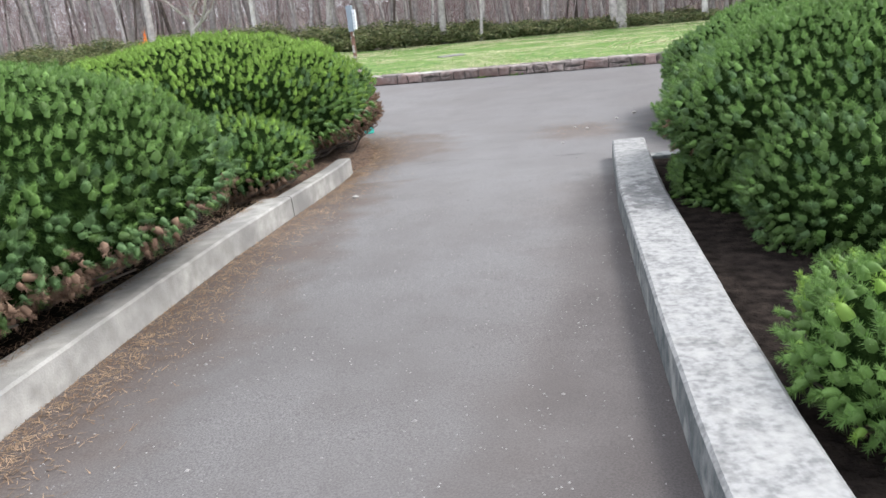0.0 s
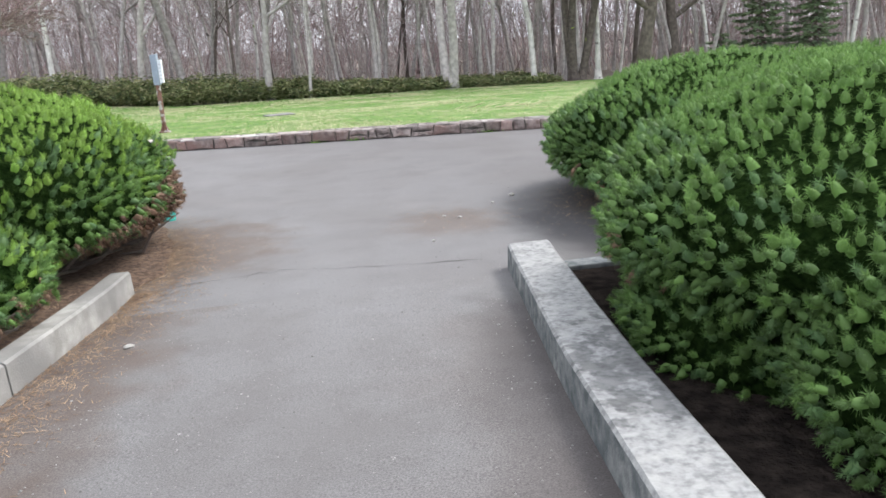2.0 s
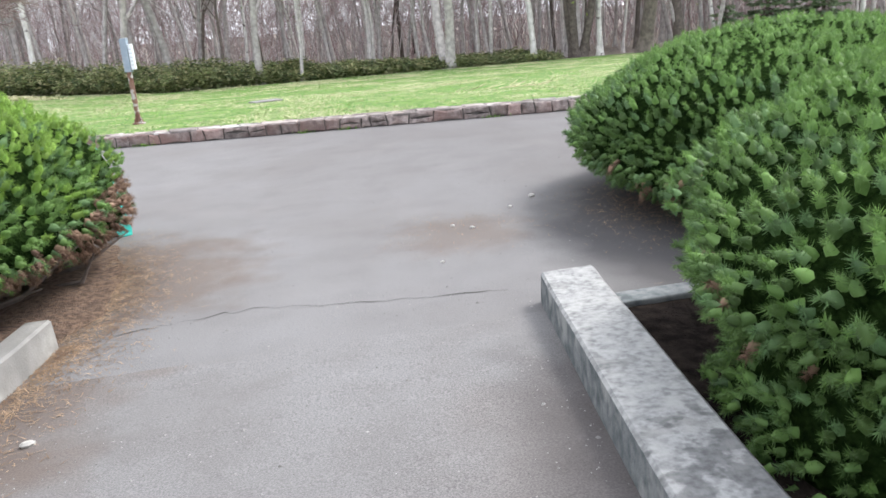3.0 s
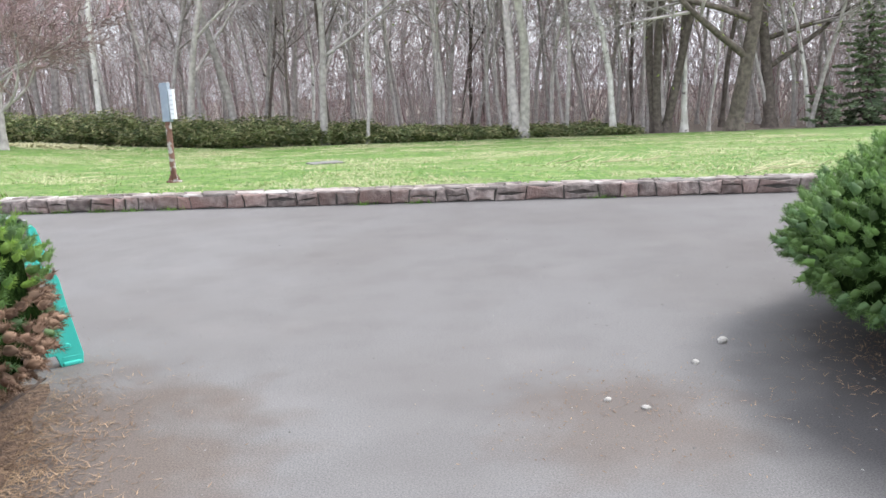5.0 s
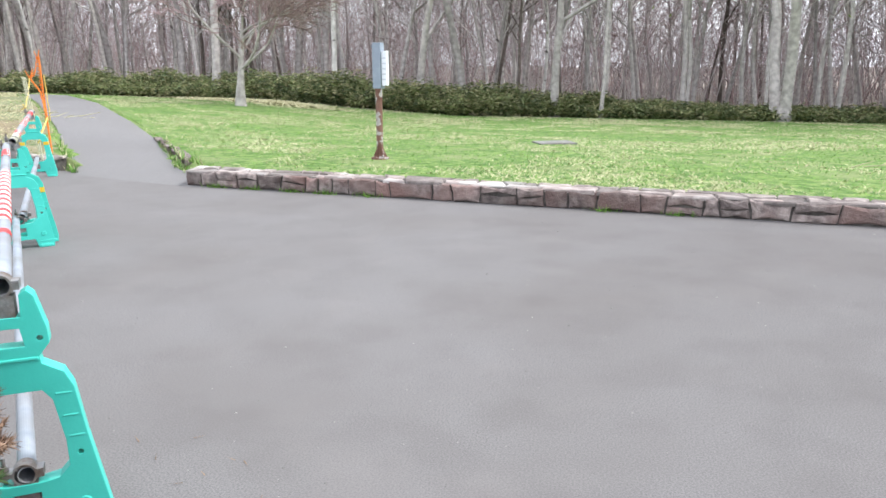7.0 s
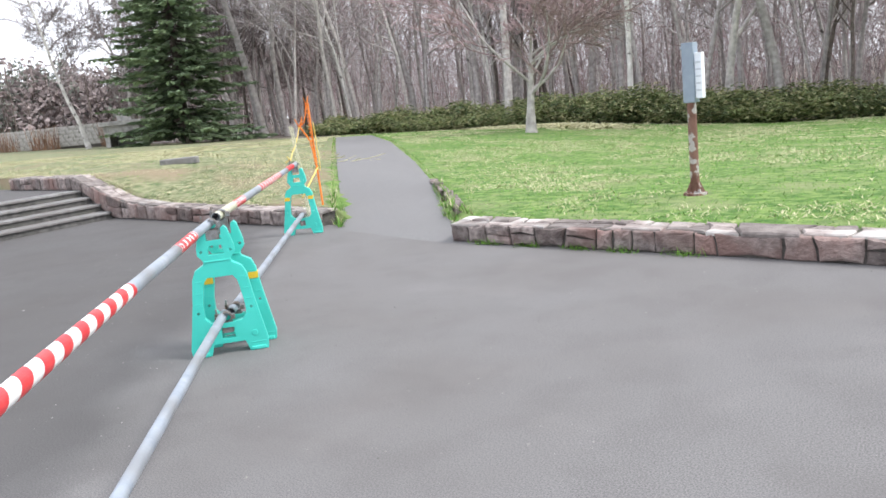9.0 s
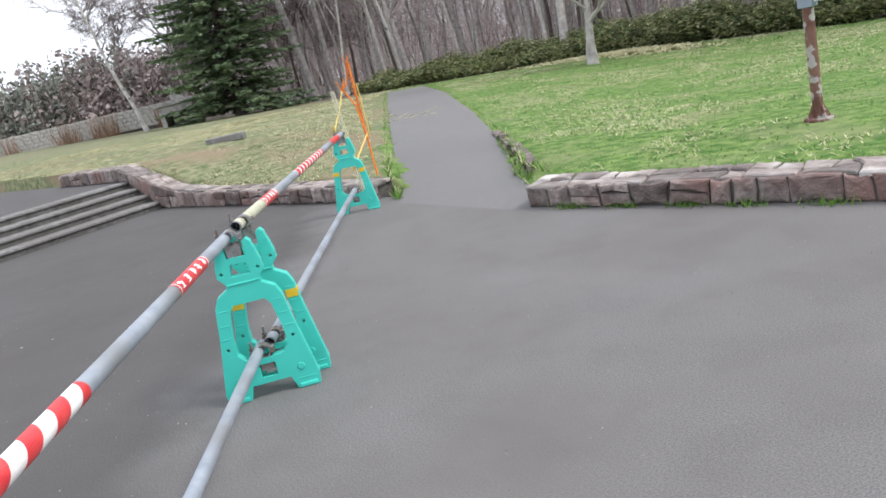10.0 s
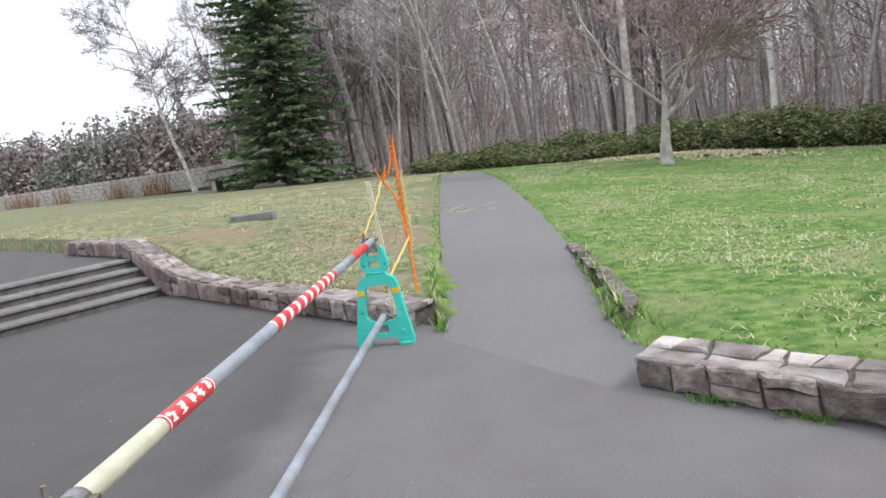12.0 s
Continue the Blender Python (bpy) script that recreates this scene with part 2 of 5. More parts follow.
WHITE = surf("white_tape", (0.72, 0.71, 0.69), (0.82, 0.81, 0.8), 20, 0.5, 0.1, 90)
YELLOW = surf("yellow_tape", (0.70, 0.45, 0.02), (0.80, 0.55, 0.05), 20, 0.5, 0)
ORANGE = surf("orange_rope", (0.75, 0.17, 0.02), (0.85, 0.28, 0.05), 40, 0.7, 0.4, 200)
ROPE_YELLOW = surf("yellow_rope", (0.65, 0.45, 0.08), (0.75, 0.58, 0.2), 60, 0.8, 0.4, 200)
PALE_ROPE = surf("pale_net", (0.55, 0.54, 0.38), (0.7, 0.68, 0.5), 40, 0.9, 0)
BOARD_GREY = surf("grey_painted_metal", (0.23, 0.28, 0.34), (0.29, 0.34, 0.40), 8, 0.5, 0.1, 60)
FAINT = surf("faded_print", (0.52, 0.55, 0.60), (0.60, 0.62, 0.66), 6, 0.6, 0)
PAPER = surf("white_board", (0.74, 0.77, 0.82), (0.82, 0.84, 0.87), 6, 0.6, 0)
RUST = surf("rusty_post", (0.12, 0.055, 0.04), (0.22, 0.12, 0.09), 9, 0.85, 0.5, 60, (0.40, 0.37, 0.35), 11, big_ramp=(0.52, 0.57))
CRACK = surf("crack_filling", (0.03, 0.028, 0.026), (0.05, 0.047, 0.044), 30, 1.0, 0)
PALE_STONE = surf("pale_field_stone", (0.28, 0.27, 0.25), (0.5, 0.48, 0.45), 4, 0.95, 0.6, 20)
GRIT = surf("grit", (0.14, 0.135, 0.13), (0.27, 0.262, 0.25), 3, 0.95, 0, island=0.3)
FAR_BROWN = surf("far_brown_twigs", (0.20, 0.165, 0.16), (0.32, 0.27, 0.26), 0.5, 0.95, 0, island=0.35)
OPEN_TWIG = surf("dark_fine_twig", (0.16, 0.135, 0.135), (0.27, 0.235, 0.235), 1.5, 0.95, 0, island=0.3)
SCRUB = surf("reddish_scrub", (0.16, 0.09, 0.06), (0.28, 0.17, 0.11), 2, 0.95, 0, island=0.35)


# ---- helpers of the scene ----
class Geo:
    """Collects vertices and faces."""

    def __init__(self):
        self.v, self.f, self.m = [], [], []

    def add(self, verts, faces, slot=0):
        k = len(self.v)
        self.v.extend(verts)
        self.f.extend([tuple(i + k for i in q) for q in faces])
        self.m.extend([slot] * len(faces))

    def box(self, x0, x1, y0, y1, z0, z1, slot=0):
        self.add([(x0, y0, z0), (x1, y0, z0), (x1, y1, z0), (x0, y1, z0), (x0, y0, z1), (x1, y0, z1), (x1, y1, z1), (x0, y1, z1)],
                 [(3, 2, 1, 0), (4, 5, 6, 7), (0, 1, 5, 4), (1, 2, 6, 5), (2, 3, 7, 6), (3, 0, 4, 7)], slot)

    def tube(self, pts, radii, n=6, caps=False, slot=0):
        vs, fs, k = [], [], len(pts)
        for i, p in enumerate(pts):
            p = Vector(p)
            d = (Vector(pts[min(i + 1, k - 1)]) - Vector(pts[max(i - 1, 0)])).normalized()
            a = d.cross(Vector((0.31, 0.95, 0.05)) if abs(d.y) < 0.9 else Vector((1, 0, 0))).normalized()
            b = d.cross(a)
            for j in range(n):
                t = 2 * math.pi * j / n
                q = p + (a * math.cos(t) + b * math.sin(t)) * radii[i]
                vs.append((q.x, q.y, q.z))
        for i in range(k - 1):
            for j in range(n):
                fs.append((i * n + j, i * n + (j + 1) % n, (i + 1) * n + (j + 1) % n, (i + 1) * n + j))
        if caps:
            fs.append(tuple(range(n - 1, -1, -1)))
            fs.append(tuple((k - 1) * n + j for j in range(n)))
        self.add(vs, fs, slot)


def mesh(name, geo, mats, smooth=False):
    me = bpy.data.meshes.new(name)
    me.from_pydata(geo.v, [], geo.f)
    for m in mats if isinstance(mats, (list, tuple)) else [mats]:
        me.materials.append(m)
    if any(geo.m):
        me.polygons.foreach_set("material_index", geo.m)
    if smooth:
        me.polygons.foreach_set("use_smooth", [True] * len(me.polygons))
    me.update()
    return me


def part(name, geo, mats, parent=None, label="", smooth=False, bevel=0.0):
    ob = new(name, geo if isinstance(geo, bpy.types.Mesh) else mesh(name, geo, mats, smooth))
    if parent:
        ob.parent = parent
    if label:
        tagged(ob, label)
    if bevel:
        b = ob.modifiers.new("bevel", "BEVEL")
        b.width, b.segments, b.limit_method, b.angle_limit = bevel, 2, "ANGLE", radians(40)
    return ob


def lerp(table, x):
    xs, ys = zip(*table)
    return float(np.interp(x, xs, ys))


# ---- the lie of the land ----
def wall_y(x):
    return 14.15 - 0.185 * x + 0.30 * min(1, max(0, (-3.9 - x) / 1.6))


PATH_DIR, PATH_OUT = Vector((-0.634, 0.773)), Vector((0.773, 0.634))


def path_edges(along):
    """How far out the footpath's two edges lie, by the way along it."""
    return lerp([(13, 5.30), (14.8, 5.42), (15.6, 5.54), (42, 5.56)], along), lerp([(13, 6.75), (14.2, 6.72), (15.0, 6.62), (15.5, 6.68), (16.5, 6.76), (21, 6.92), (42, 7.08)], along)


def on_path(x, y, more=0.0):
    along, out = -0.634 * x + 0.773 * y, 0.773 * x + 0.634 * y
    a, b = path_edges(along)
    return a - more < out < b + more and along < 41


def wall_top(x):
    return lerp([(-15, 0.64), (-12.2, 0.64), (-10.6, 0.25), (-9.5, 0.18), (-5, 0.15)], x)


def height(x, d):
    """The lawn's height d metres behind the wall's face."""
    z = 0.15 + 0.07 * min(7, max(0, -5 - x)) + 0.02 * min(45, max(0, -12 - x))
    low = wall_top(x)
    z = low + (z - low) * min(1, max(0, d) / 2.5) - 0.042 * min(27, max(0, d - 2))
    if on_path(x, wall_y(x) + d, 0.06):
        z = (z if d > 2.2 else z * d / 2.2) - 0.03
    return z


def ground_z(x, y):
    d = y - wall_y(x)
    return height(x, d) if d > 0.2 else ramp_z(y)


def ramp_z(y):
    return 0.04 * max(0.0, 6.0 - y)


LEFT_EDGE = [(-6, -1.30), (0, -1.28), (1.56, -1.25), (2.39, -1.185), (3.77, -1.055), (5.0, -0.88), (6.45, -0.67)]
RIGHT_EDGE = [(-6, 0.96), (0, 1.01), (1.0, 1.085), (1.76, 1.165), (2.9, 1.295), (4.19, 1.445), (6.1, 1.735), (6.6, 1.82)]


HEDGE_FRONT = [(-27, 20), (-20, 21.0), (-14, 21.7), (-9, 22.6), (-2, 25.6), (9, 26.3)]


def span(*runs):
    out = []
    for a, b, step in runs:
        out += list(np.arange(a, b, step))
    return out


gx = span((-700, -100, 60), (-100, -40, 5), (-40, -12, 1), (-12, -2, 0.25), (-2, 14, 1), (14, 40, 3), (40, 100, 10), (100, 701, 60))
gd = [-700, -300, -100, -60, -40, -30, -20, -15, -10, -5, -1, 0.36, 0.37] + span((0.5, 3, 0.2), (3, 30, 1), (30, 60, 3), (60, 120, 15), (120, 721, 100))
g = Geo()
for d in gd:
    for x in gx:
        g.v.append((x, wall_y(x) + d, height(x, d) if d > 0.365 else -0.1))
w = len(gx)
for j in range(len(gd) - 1):
    for i in range(w - 1):
        g.f.append((j * w + i, j * w + i + 1, (j + 1) * w + i + 1, (j + 1) * w + i))
        woods = gd[j] > 26 or (-30 < gx[i] < -7 and gd[j] > lerp(HEDGE_FRONT, gx[i]) - 1.4) or (gx[i] < -24 and gd[j] > 19) or gx[i] > 45 or gd[j] < -15
        dry = 0.773 * gx[i] + 0.634 * (wall_y(gx[i]) + gd[j]) < 5.3
        g.m.append(1 if woods else 2 if dry else 0)
ground = tagged(part("ground", g, [LAWN, FOREST, LAWN_DRY], smooth=True), "mown spring lawn with straw patches before bare woods", "ground", kind="structure")

# asphalt of the open area and of the ramp between the kerb walls
g = Geo()
rows = [6.0, 7.5, 9, 11, 13, None]
cols = span((-12.5, 30.1, 0.5))
for r in rows:
    for x in cols:
        g.v.append((x, wall_y(x) + 0.19 if r is None else r, 0.0))
for j in range(len(rows) - 1):
    for i in range(len(cols) - 1):
        k = j * len(cols) + i
        g.f.append((k, k + 1, k + 1 + len(cols), k + len(cols)))
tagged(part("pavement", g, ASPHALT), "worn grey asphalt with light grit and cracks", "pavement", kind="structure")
g = Geo()
ys = span((-6, 5.9, 0.3)) + [6.0]
for y in ys:
    a, b = lerp(LEFT_EDGE, y) - 0.05, lerp(RIGHT_EDGE, y) + 0.05
    for k in range(9):
        g.v.append((a + (b - a) * k / 8, y, ramp_z(y)))
for j in range(len(ys) - 1):
    for i in range(8):
        k = j * 9 + i
        g.f.append((k, k + 1, k + 10, k + 9))
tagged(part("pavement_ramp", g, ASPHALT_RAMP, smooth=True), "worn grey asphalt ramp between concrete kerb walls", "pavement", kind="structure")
g = Geo()
ts = span((13.6, 18, 0.15), (18, 41, 0.5))
for t in ts:
    a, b = path_edges(t)
    for k in range(9):
        o = a + (b - a) * k / 8
        x, y = -0.634 * t + 0.773 * o, 0.773 * t + 0.634 * o
        g.v.append((x, y, height(x, y - wall_y(x)) + 0.034))
for j in range(len(ts) - 1):
    for i in range(8):
        k = j * 9 + i
        g.f.append((k, k + 1, k + 10, k + 9))
tagged(part("pavement_footpath", g, PATH_ASPHALT, smooth=True), "narrow grey asphalt footpath crossing the lawn", "pavement", kind="structure")

# planting beds
for nm, xs in (("ground_bed_left", (-14.0, None)), ("ground_bed_right", (None, 16.0))):
    g = Geo()
    ys = span((-6, 6.35 if xs[1] is None else 5.95, 0.35))
    for y in ys:
        e = lerp(LEFT_EDGE, y) - 0.1 if xs[1] is None else lerp(RIGHT_EDGE, y) + 0.1
        for k in range(13):
            x = e + ((xs[0] if xs[1] is None else xs[1]) - e) * (k / 12) ** 1.5
            g.v.append((x, y, ramp_z(y) + (0.07 if xs[1] is None else 0.01) + 0.03 * noise.noise((x * 2, y * 2, 0))))
    for j in range(len(ys) - 1):
        for i in range(12):
            k = j * 13 + i
            q = (k, k + 1, k + 14, k + 13)
            g.f.append(q if xs[1] else q[::-1])
    tagged(part(nm, g, SOIL, smooth=True), "dark bare soil under clipped shrubs", "planting bed", kind="structure")


# ---- kerb walls ----
def kerb_wall(edge, side, y0, y1, width, mat, parent):
    g = Geo()
    ys = span((y0, y1 - 0.05, 0.3)) + [y1]
    for y in ys:
        x, z = lerp(edge, y), ramp_z(y)
        o = x + side * width
        h = 0.16
        for px, pz in ((x, z - 0.15), (x + side * 0.01, z + h - 0.012), (x + side * 0.022, z + h), (o - side * 0.02, z + h), (o, z + h - 0.02), (o, z - 0.15)):
            g.v.append((px + 0.003 * noise.noise((px * 9, y * 7, pz * 5)), y, pz + 0.003 * noise.noise((px * 5, y * 6, 3))))
    n = 6
    for j in range(len(ys) - 1):
        for i in range(n - 1):
            q = (j * n + i, j * n + i + 1, (j + 1) * n + i + 1, (j + 1) * n + i)
            g.f.append(q if side < 0 else q[::-1])
            # the path-side face takes the material with shade and algae coloured in
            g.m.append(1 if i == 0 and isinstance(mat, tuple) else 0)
    for j in (0, len(ys) - 1):
        q = tuple(j * n + i for i in range(n))
        g.f.append(q if (j == 0) == (side > 0) else q[::-1])
        g.m.append(0)
    return part("segment", g, mat, parent)


left_kerb = tagged(new("kerb_wall"), "low weathered concrete kerb wall edging a shrub bed", "kerb", "kerb walls along the ramp")
kerb_wall(LEFT_EDGE, -1, -6, 1.4, 0.30, CONCRETE, left_kerb)
kerb_wall(LEFT_EDGE, -1, 1.412, 4.87, 0.25, CONCRETE, left_kerb)
kerb_wall(LEFT_EDGE, -1, 4.885, 6.45, 0.15, CONCRETE, left_kerb)
right_kerb = tagged(new("kerb_wall"), "low concrete kerb wall with white lichen blotches", "kerb", "kerb walls along the ramp")
kerb_wall(RIGHT_EDGE, 1, -6, 0.2, 0.30, (CONCRETE_OLD, CONCRETE_SHADE_ALGAE), right_kerb)
kerb_wall(RIGHT_EDGE, 1, 0.21, 6.12, 0.30, (CONCRETE_OLD, CONCRETE_SHADE_ALGAE), right_kerb)
g = Geo()
ys = span((4.9, 8.6, 0.1))
for y in ys:
    e = lerp(LEFT_EDGE, y) - 0.12 if y < 6.42 else lerp([(6.42, -0.72), (6.9, -0.56), (7.6, -0.58), (8.5, -0.80)], y) + 0.06 * noise.noise((y * 4, 2, 1))
    for k in range(13):
        x = e - 1.1 * (k / 12) ** 1.3
        top = 0.155 if y < 6.42 else lerp([(6.42, 0.10), (7.0, 0.04), (8.5, 0.02)], y)
        lift = (0.135 if y < 6.42 else 0.004) + (top - (0.135 if y < 6.42 else 0.004)) * min(1, k / 5)
        g.v.append((x, y, ramp_z(y) + lift + (0.0 if k == 0 else 0.02 * noise.noise((x * 9, y * 9, 1)))))
for j in range(len(ys) - 1):
    for i in range(12):
        k = j * 13 + i
        g.f.append((k + 13, k + 14, k + 1, k))
tagged(part("ground_litter", g, LITTER, smooth=True), "brown needle litter heaped behind the kerb", "litter", kind="structure")
g = Geo()
g.box(2.03, 9.0, 5.86, 6.01, -0.1, 0.04)
tagged(part("bed_kerb", g, CONCRETE_SHADE_ALGAE, bevel=0.01), "flush concrete edging of the shrub bed", "kerb")


# ---- shrubs ----
def spread(P, gap, rng):
    """Indices of the points of P that keep a gap from one another."""
    cells, keep = {}, []
    for i in rng.permutation(len(P)):
        x, y, z = P[i]
        c = (int(x // gap), int(y // gap), int(z // gap))
        clear = True
        for dx in (-1, 0, 1):
            for dy in (-1, 0, 1):
                for dz in (-1, 0, 1):
                    for qx, qy, qz in cells.get((c[0] + dx, c[1] + dy, c[2] + dz), ()):
                        if (x - qx) ** 2 + (y - qy) ** 2 + (z - qz) ** 2 < gap * gap:
                            clear = False
                            break
        if clear:
            cells.setdefault(c, []).append((x, y, z))
            keep.append(i)
    return np.array(keep)


def shrub(name, label, lobes, mats, seed, dead=0.0, gap=0.05, needles=58, dry=None, seen=None):
    """Lobes: (x, y, radius, base z, top z). Rosettes of needles stand a gap apart all over the union of the lobes, on a
    core coloured near-black for the shade inside.
    seen: (x, y, reach): rosettes farther than reach from that point stand wider apart."""
    rng = np.random.default_rng(seed)
    root = tagged(new(name), label, "shrub", "clipped evergreen shrubs")
    root.location = (lobes[0][0], lobes[0][1], 0)
    ox, oy = lobes[0][0], lobes[0][1]
    inside = []
    for x, y, r, z0, z1 in lobes:
        inside.append((x, y, r, z0 + 0.38 * (z1 - z0), 0.38 * (z1 - z0), 0.62 * (z1 - z0)))
    core = Geo()
    P, N, Z = [], [], []
    for li, (x, y, r, zc, hd, hu) in enumerate(inside):
        k = int(4 * math.pi * r * r / (gap * gap) * 1.5)
        u = rng.uniform(-0.85, 1, k)
        a = rng.uniform(0, 2 * np.pi, k)
        c = np.sqrt(1 - u * u) ** 0.75
        keep = rng.uniform(0, 1, k)
        for uu, aa, cc, kk in zip(u, a, c, keep):
            hh = hu if uu > 0 else hd
            if kk > math.sqrt(hh * hh * (1 - uu * uu) + r * r * uu * uu) / r:
                continue
            q = Vector((cc * math.cos(aa), cc * math.sin(aa), uu))
            if seen and math.hypot(x + q.x * r - seen[0], y + q.y * r - seen[1]) > seen[2] and (kk * 997) % 1 > 0.3:
                continue
            wob = 1 + 0.08 * noise.noise((q.x * 2.3 + seed, q.y * 2.3, q.z * 2.3 + li)) + 0.05 * noise.noise((q.x * r * 5 + seed, q.y * r * 5, q.z * r * 5))
            px, py, pz = x + q.x * r * wob, y + q.y * r * wob, zc + q.z * (hu if q.z > 0 else hd) * wob
            hide = False
            for lj, (x2, y2, r2, zc2, hd2, hu2) in enumerate(inside):
                if lj != li:
                    hz = hu2 if pz > zc2 else hd2
                    if ((px - x2) / r2) ** 2 + ((py - y2) / r2) ** 2 + ((pz - zc2) / hz) ** 2 < 0.84:
                        hide = True
                        break
            if not hide:
                P.append((px - ox, py - oy, pz))
                nn = Vector((q.x / r, q.y / r, q.z / (hu if q.z > 0 else hd))).normalized()
                N.append((nn.x, nn.y, nn.z))
                Z.append((pz - zc) / (hu if pz > zc else hd))
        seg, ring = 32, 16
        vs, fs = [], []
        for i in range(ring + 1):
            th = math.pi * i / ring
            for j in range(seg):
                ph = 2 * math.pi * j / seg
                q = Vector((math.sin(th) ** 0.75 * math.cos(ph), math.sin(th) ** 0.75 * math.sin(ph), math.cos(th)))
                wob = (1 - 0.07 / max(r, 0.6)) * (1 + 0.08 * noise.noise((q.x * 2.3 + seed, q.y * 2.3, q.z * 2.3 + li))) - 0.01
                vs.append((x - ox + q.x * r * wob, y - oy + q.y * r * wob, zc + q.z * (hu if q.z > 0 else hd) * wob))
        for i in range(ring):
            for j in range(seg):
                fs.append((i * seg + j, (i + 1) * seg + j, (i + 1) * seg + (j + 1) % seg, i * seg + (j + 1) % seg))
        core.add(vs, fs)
    part("core", core, YEW_CORE_SHADE, root, "near-black shell standing in for the shaded inside", smooth=True)
    P, N, Z = np.array(P), np.array(N), np.array(Z)
    pick = spread(P, gap, rng)
    P, N, Z = P[pick], N[pick], Z[pick]
    n, K = len(P), needles
    patch = np.array([noise.noise((p[0] * 1.1 + seed, p[1] * 1.1, p[2] * 1.6)) for p in P])
    N = N + np.array([0, 0, 0.28]) + rng.normal(0, 0.2, (n, 3))
    N /= np.linalg.norm(N, axis=1)[:, None]
    size = gap * rng.uniform(0.75, 1.25, n)
    P = P + N * rng.uniform(-0.030, 0.022, (n, 1))
    # the bunched shoots within each rosette ...
    E1 = np.cross(N, rng.normal(0, 1, (n, 3)))
    E1 /= np.linalg.norm(E1, axis=1)[:, None]
    E2 = np.cross(N, E1)
    M = 6
    ph = 2 * np.pi * (np.arange(M)[None, :] + rng.uniform(0, 1, (n, 1))) / M
    rings = []
    for reach, up in ((0.40, -1.05), (0.36, -0.60), (0.18, -0.28)):
        rr = size[:, None] * reach * rng.uniform(0.72, 1.2, (n, M))
        uu = size[:, None] * (up + rng.uniform(-0.14, 0.14, (n, M)))
        rings.append(P[:, None, :] + E1[:, None, :] * (rr * np.cos(ph))[:, :, None] + E2[:, None, :] * (rr * np.sin(ph))[:, :, None] + N[:, None, :] * uu[:, :, None])
    tuft = np.concatenate(rings + [(P + N * (size * -0.12)[:, None])[:, None, :]], axis=1)
    one = []
    for k in range(2):
        for i in range(M):
            j = (i + 1) % M
            one += [(k * M + i, k * M + j, (k + 1) * M + j), (k * M + i, (k + 1) * M + j, (k + 1) * M + i)]
    one += [(2 * M + i, 2 * M + (i + 1) % M, 3 * M) for i in range(M)]
    one = np.array(one, dtype=np.int32)
    nt, per = len(one), 3 * M + 1
    # ... with fine needles standing out of it
    T = rng.uniform(-0.85, 0.05, (n, K))
    Q = rng.normal(0, 1, (n, K, 3))
    Q -= (Q * N[:, None, :]).sum(2)[:, :, None] * N[:, None, :]
    Q /= np.linalg.norm(Q, axis=2)[:, :, None] + 1e-9
    rise = np.clip(0.8 + 1.5 * (T + 0.35) + rng.normal(0, 0.3, (n, K)), 0.15, 2.8)
    D = Q + N[:, None, :] * rise[:, :, None]
    D /= np.linalg.norm(D, axis=2)[:, :, None]
    L = (size[:, None] * 0.60) * rng.uniform(0.7, 1.2, (n, K))
    S = np.cross(D, rng.normal(0, 1, (n, K, 3)))
    S /= np.linalg.norm(S, axis=2)[:, :, None] + 1e-9
    base = P[:, None, :] + N[:, None, :] * (size[:, None] * T)[:, :, None] + Q * (size[:, None] * 0.14 * np.sqrt(np.clip(0.05 - T, 0, 1)))[:, :, None]
    wd = 0.036 * gap
    tip = base + D * L[:, :, None]
    v = np.concatenate([tuft.reshape(-1, 3), np.stack([base - S * wd, base + S * wd, tip], axis=2).reshape(-1, 3)])
    idx = np.concatenate([(one[None, :, :] + (np.arange(n) * per)[:, None, None]).reshape(-1), n * per + np.arange(n * K * 3)]).astype(np.int32)
    nf = len(idx) // 3
    me = bpy.data.meshes.new("foliage")
    me.vertices.add(len(v))
    me.vertices.foreach_set("co", v.astype(np.float32).ravel())
    me.loops.add(nf * 3)
    me.loops.foreach_set("vertex_index", idx)
    me.polygons.add(nf)
    me.polygons.foreach_set("loop_start", np.arange(0, nf * 3, 3, dtype=np.int32))
    me.polygons.foreach_set("loop_total", np.full(nf, 3, dtype=np.int32))
    for m in mats:
        me.materials.append(m)
    pick = rng.uniform(0, 1, n)
    mi = np.zeros(n, dtype=np.int32)
    # paler needles on the crowns: skylight painted as colour, besides real yellow-green growth
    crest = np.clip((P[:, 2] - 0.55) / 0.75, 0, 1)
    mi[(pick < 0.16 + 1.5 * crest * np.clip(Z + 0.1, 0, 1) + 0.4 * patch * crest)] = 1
    mi[(pick > 0.80) & (mi == 0)] = 2
    mi[(Z < -0.05) & (pick + 0.3 * patch < dead * (0.10 + 1.1 * np.clip(-Z, 0, 1)))] = 3
    if dry:
        near = np.hypot(P[:, 0] + ox - dry[0], P[:, 1] + oy - dry[1]) + 0.25 * patch
        mi[(near < dry[2]) & (P[:, 2] < 0.60) & (pick < 0.85)] = 3
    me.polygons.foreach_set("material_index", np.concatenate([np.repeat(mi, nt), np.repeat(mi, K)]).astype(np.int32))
    me.update()
    me.validate()
    tagged(part("foliage", me, None, root), kind="stuff")
    # bare stems under the skirt
    st = Geo()
    for x, y, r, z0, z1 in lobes:
        for _ in range(int((10 + 22 * min(1, dead)) * r)):
            a = rng.uniform(0, 6.28)
            rr = r * rng.uniform(0.1, 0.5)
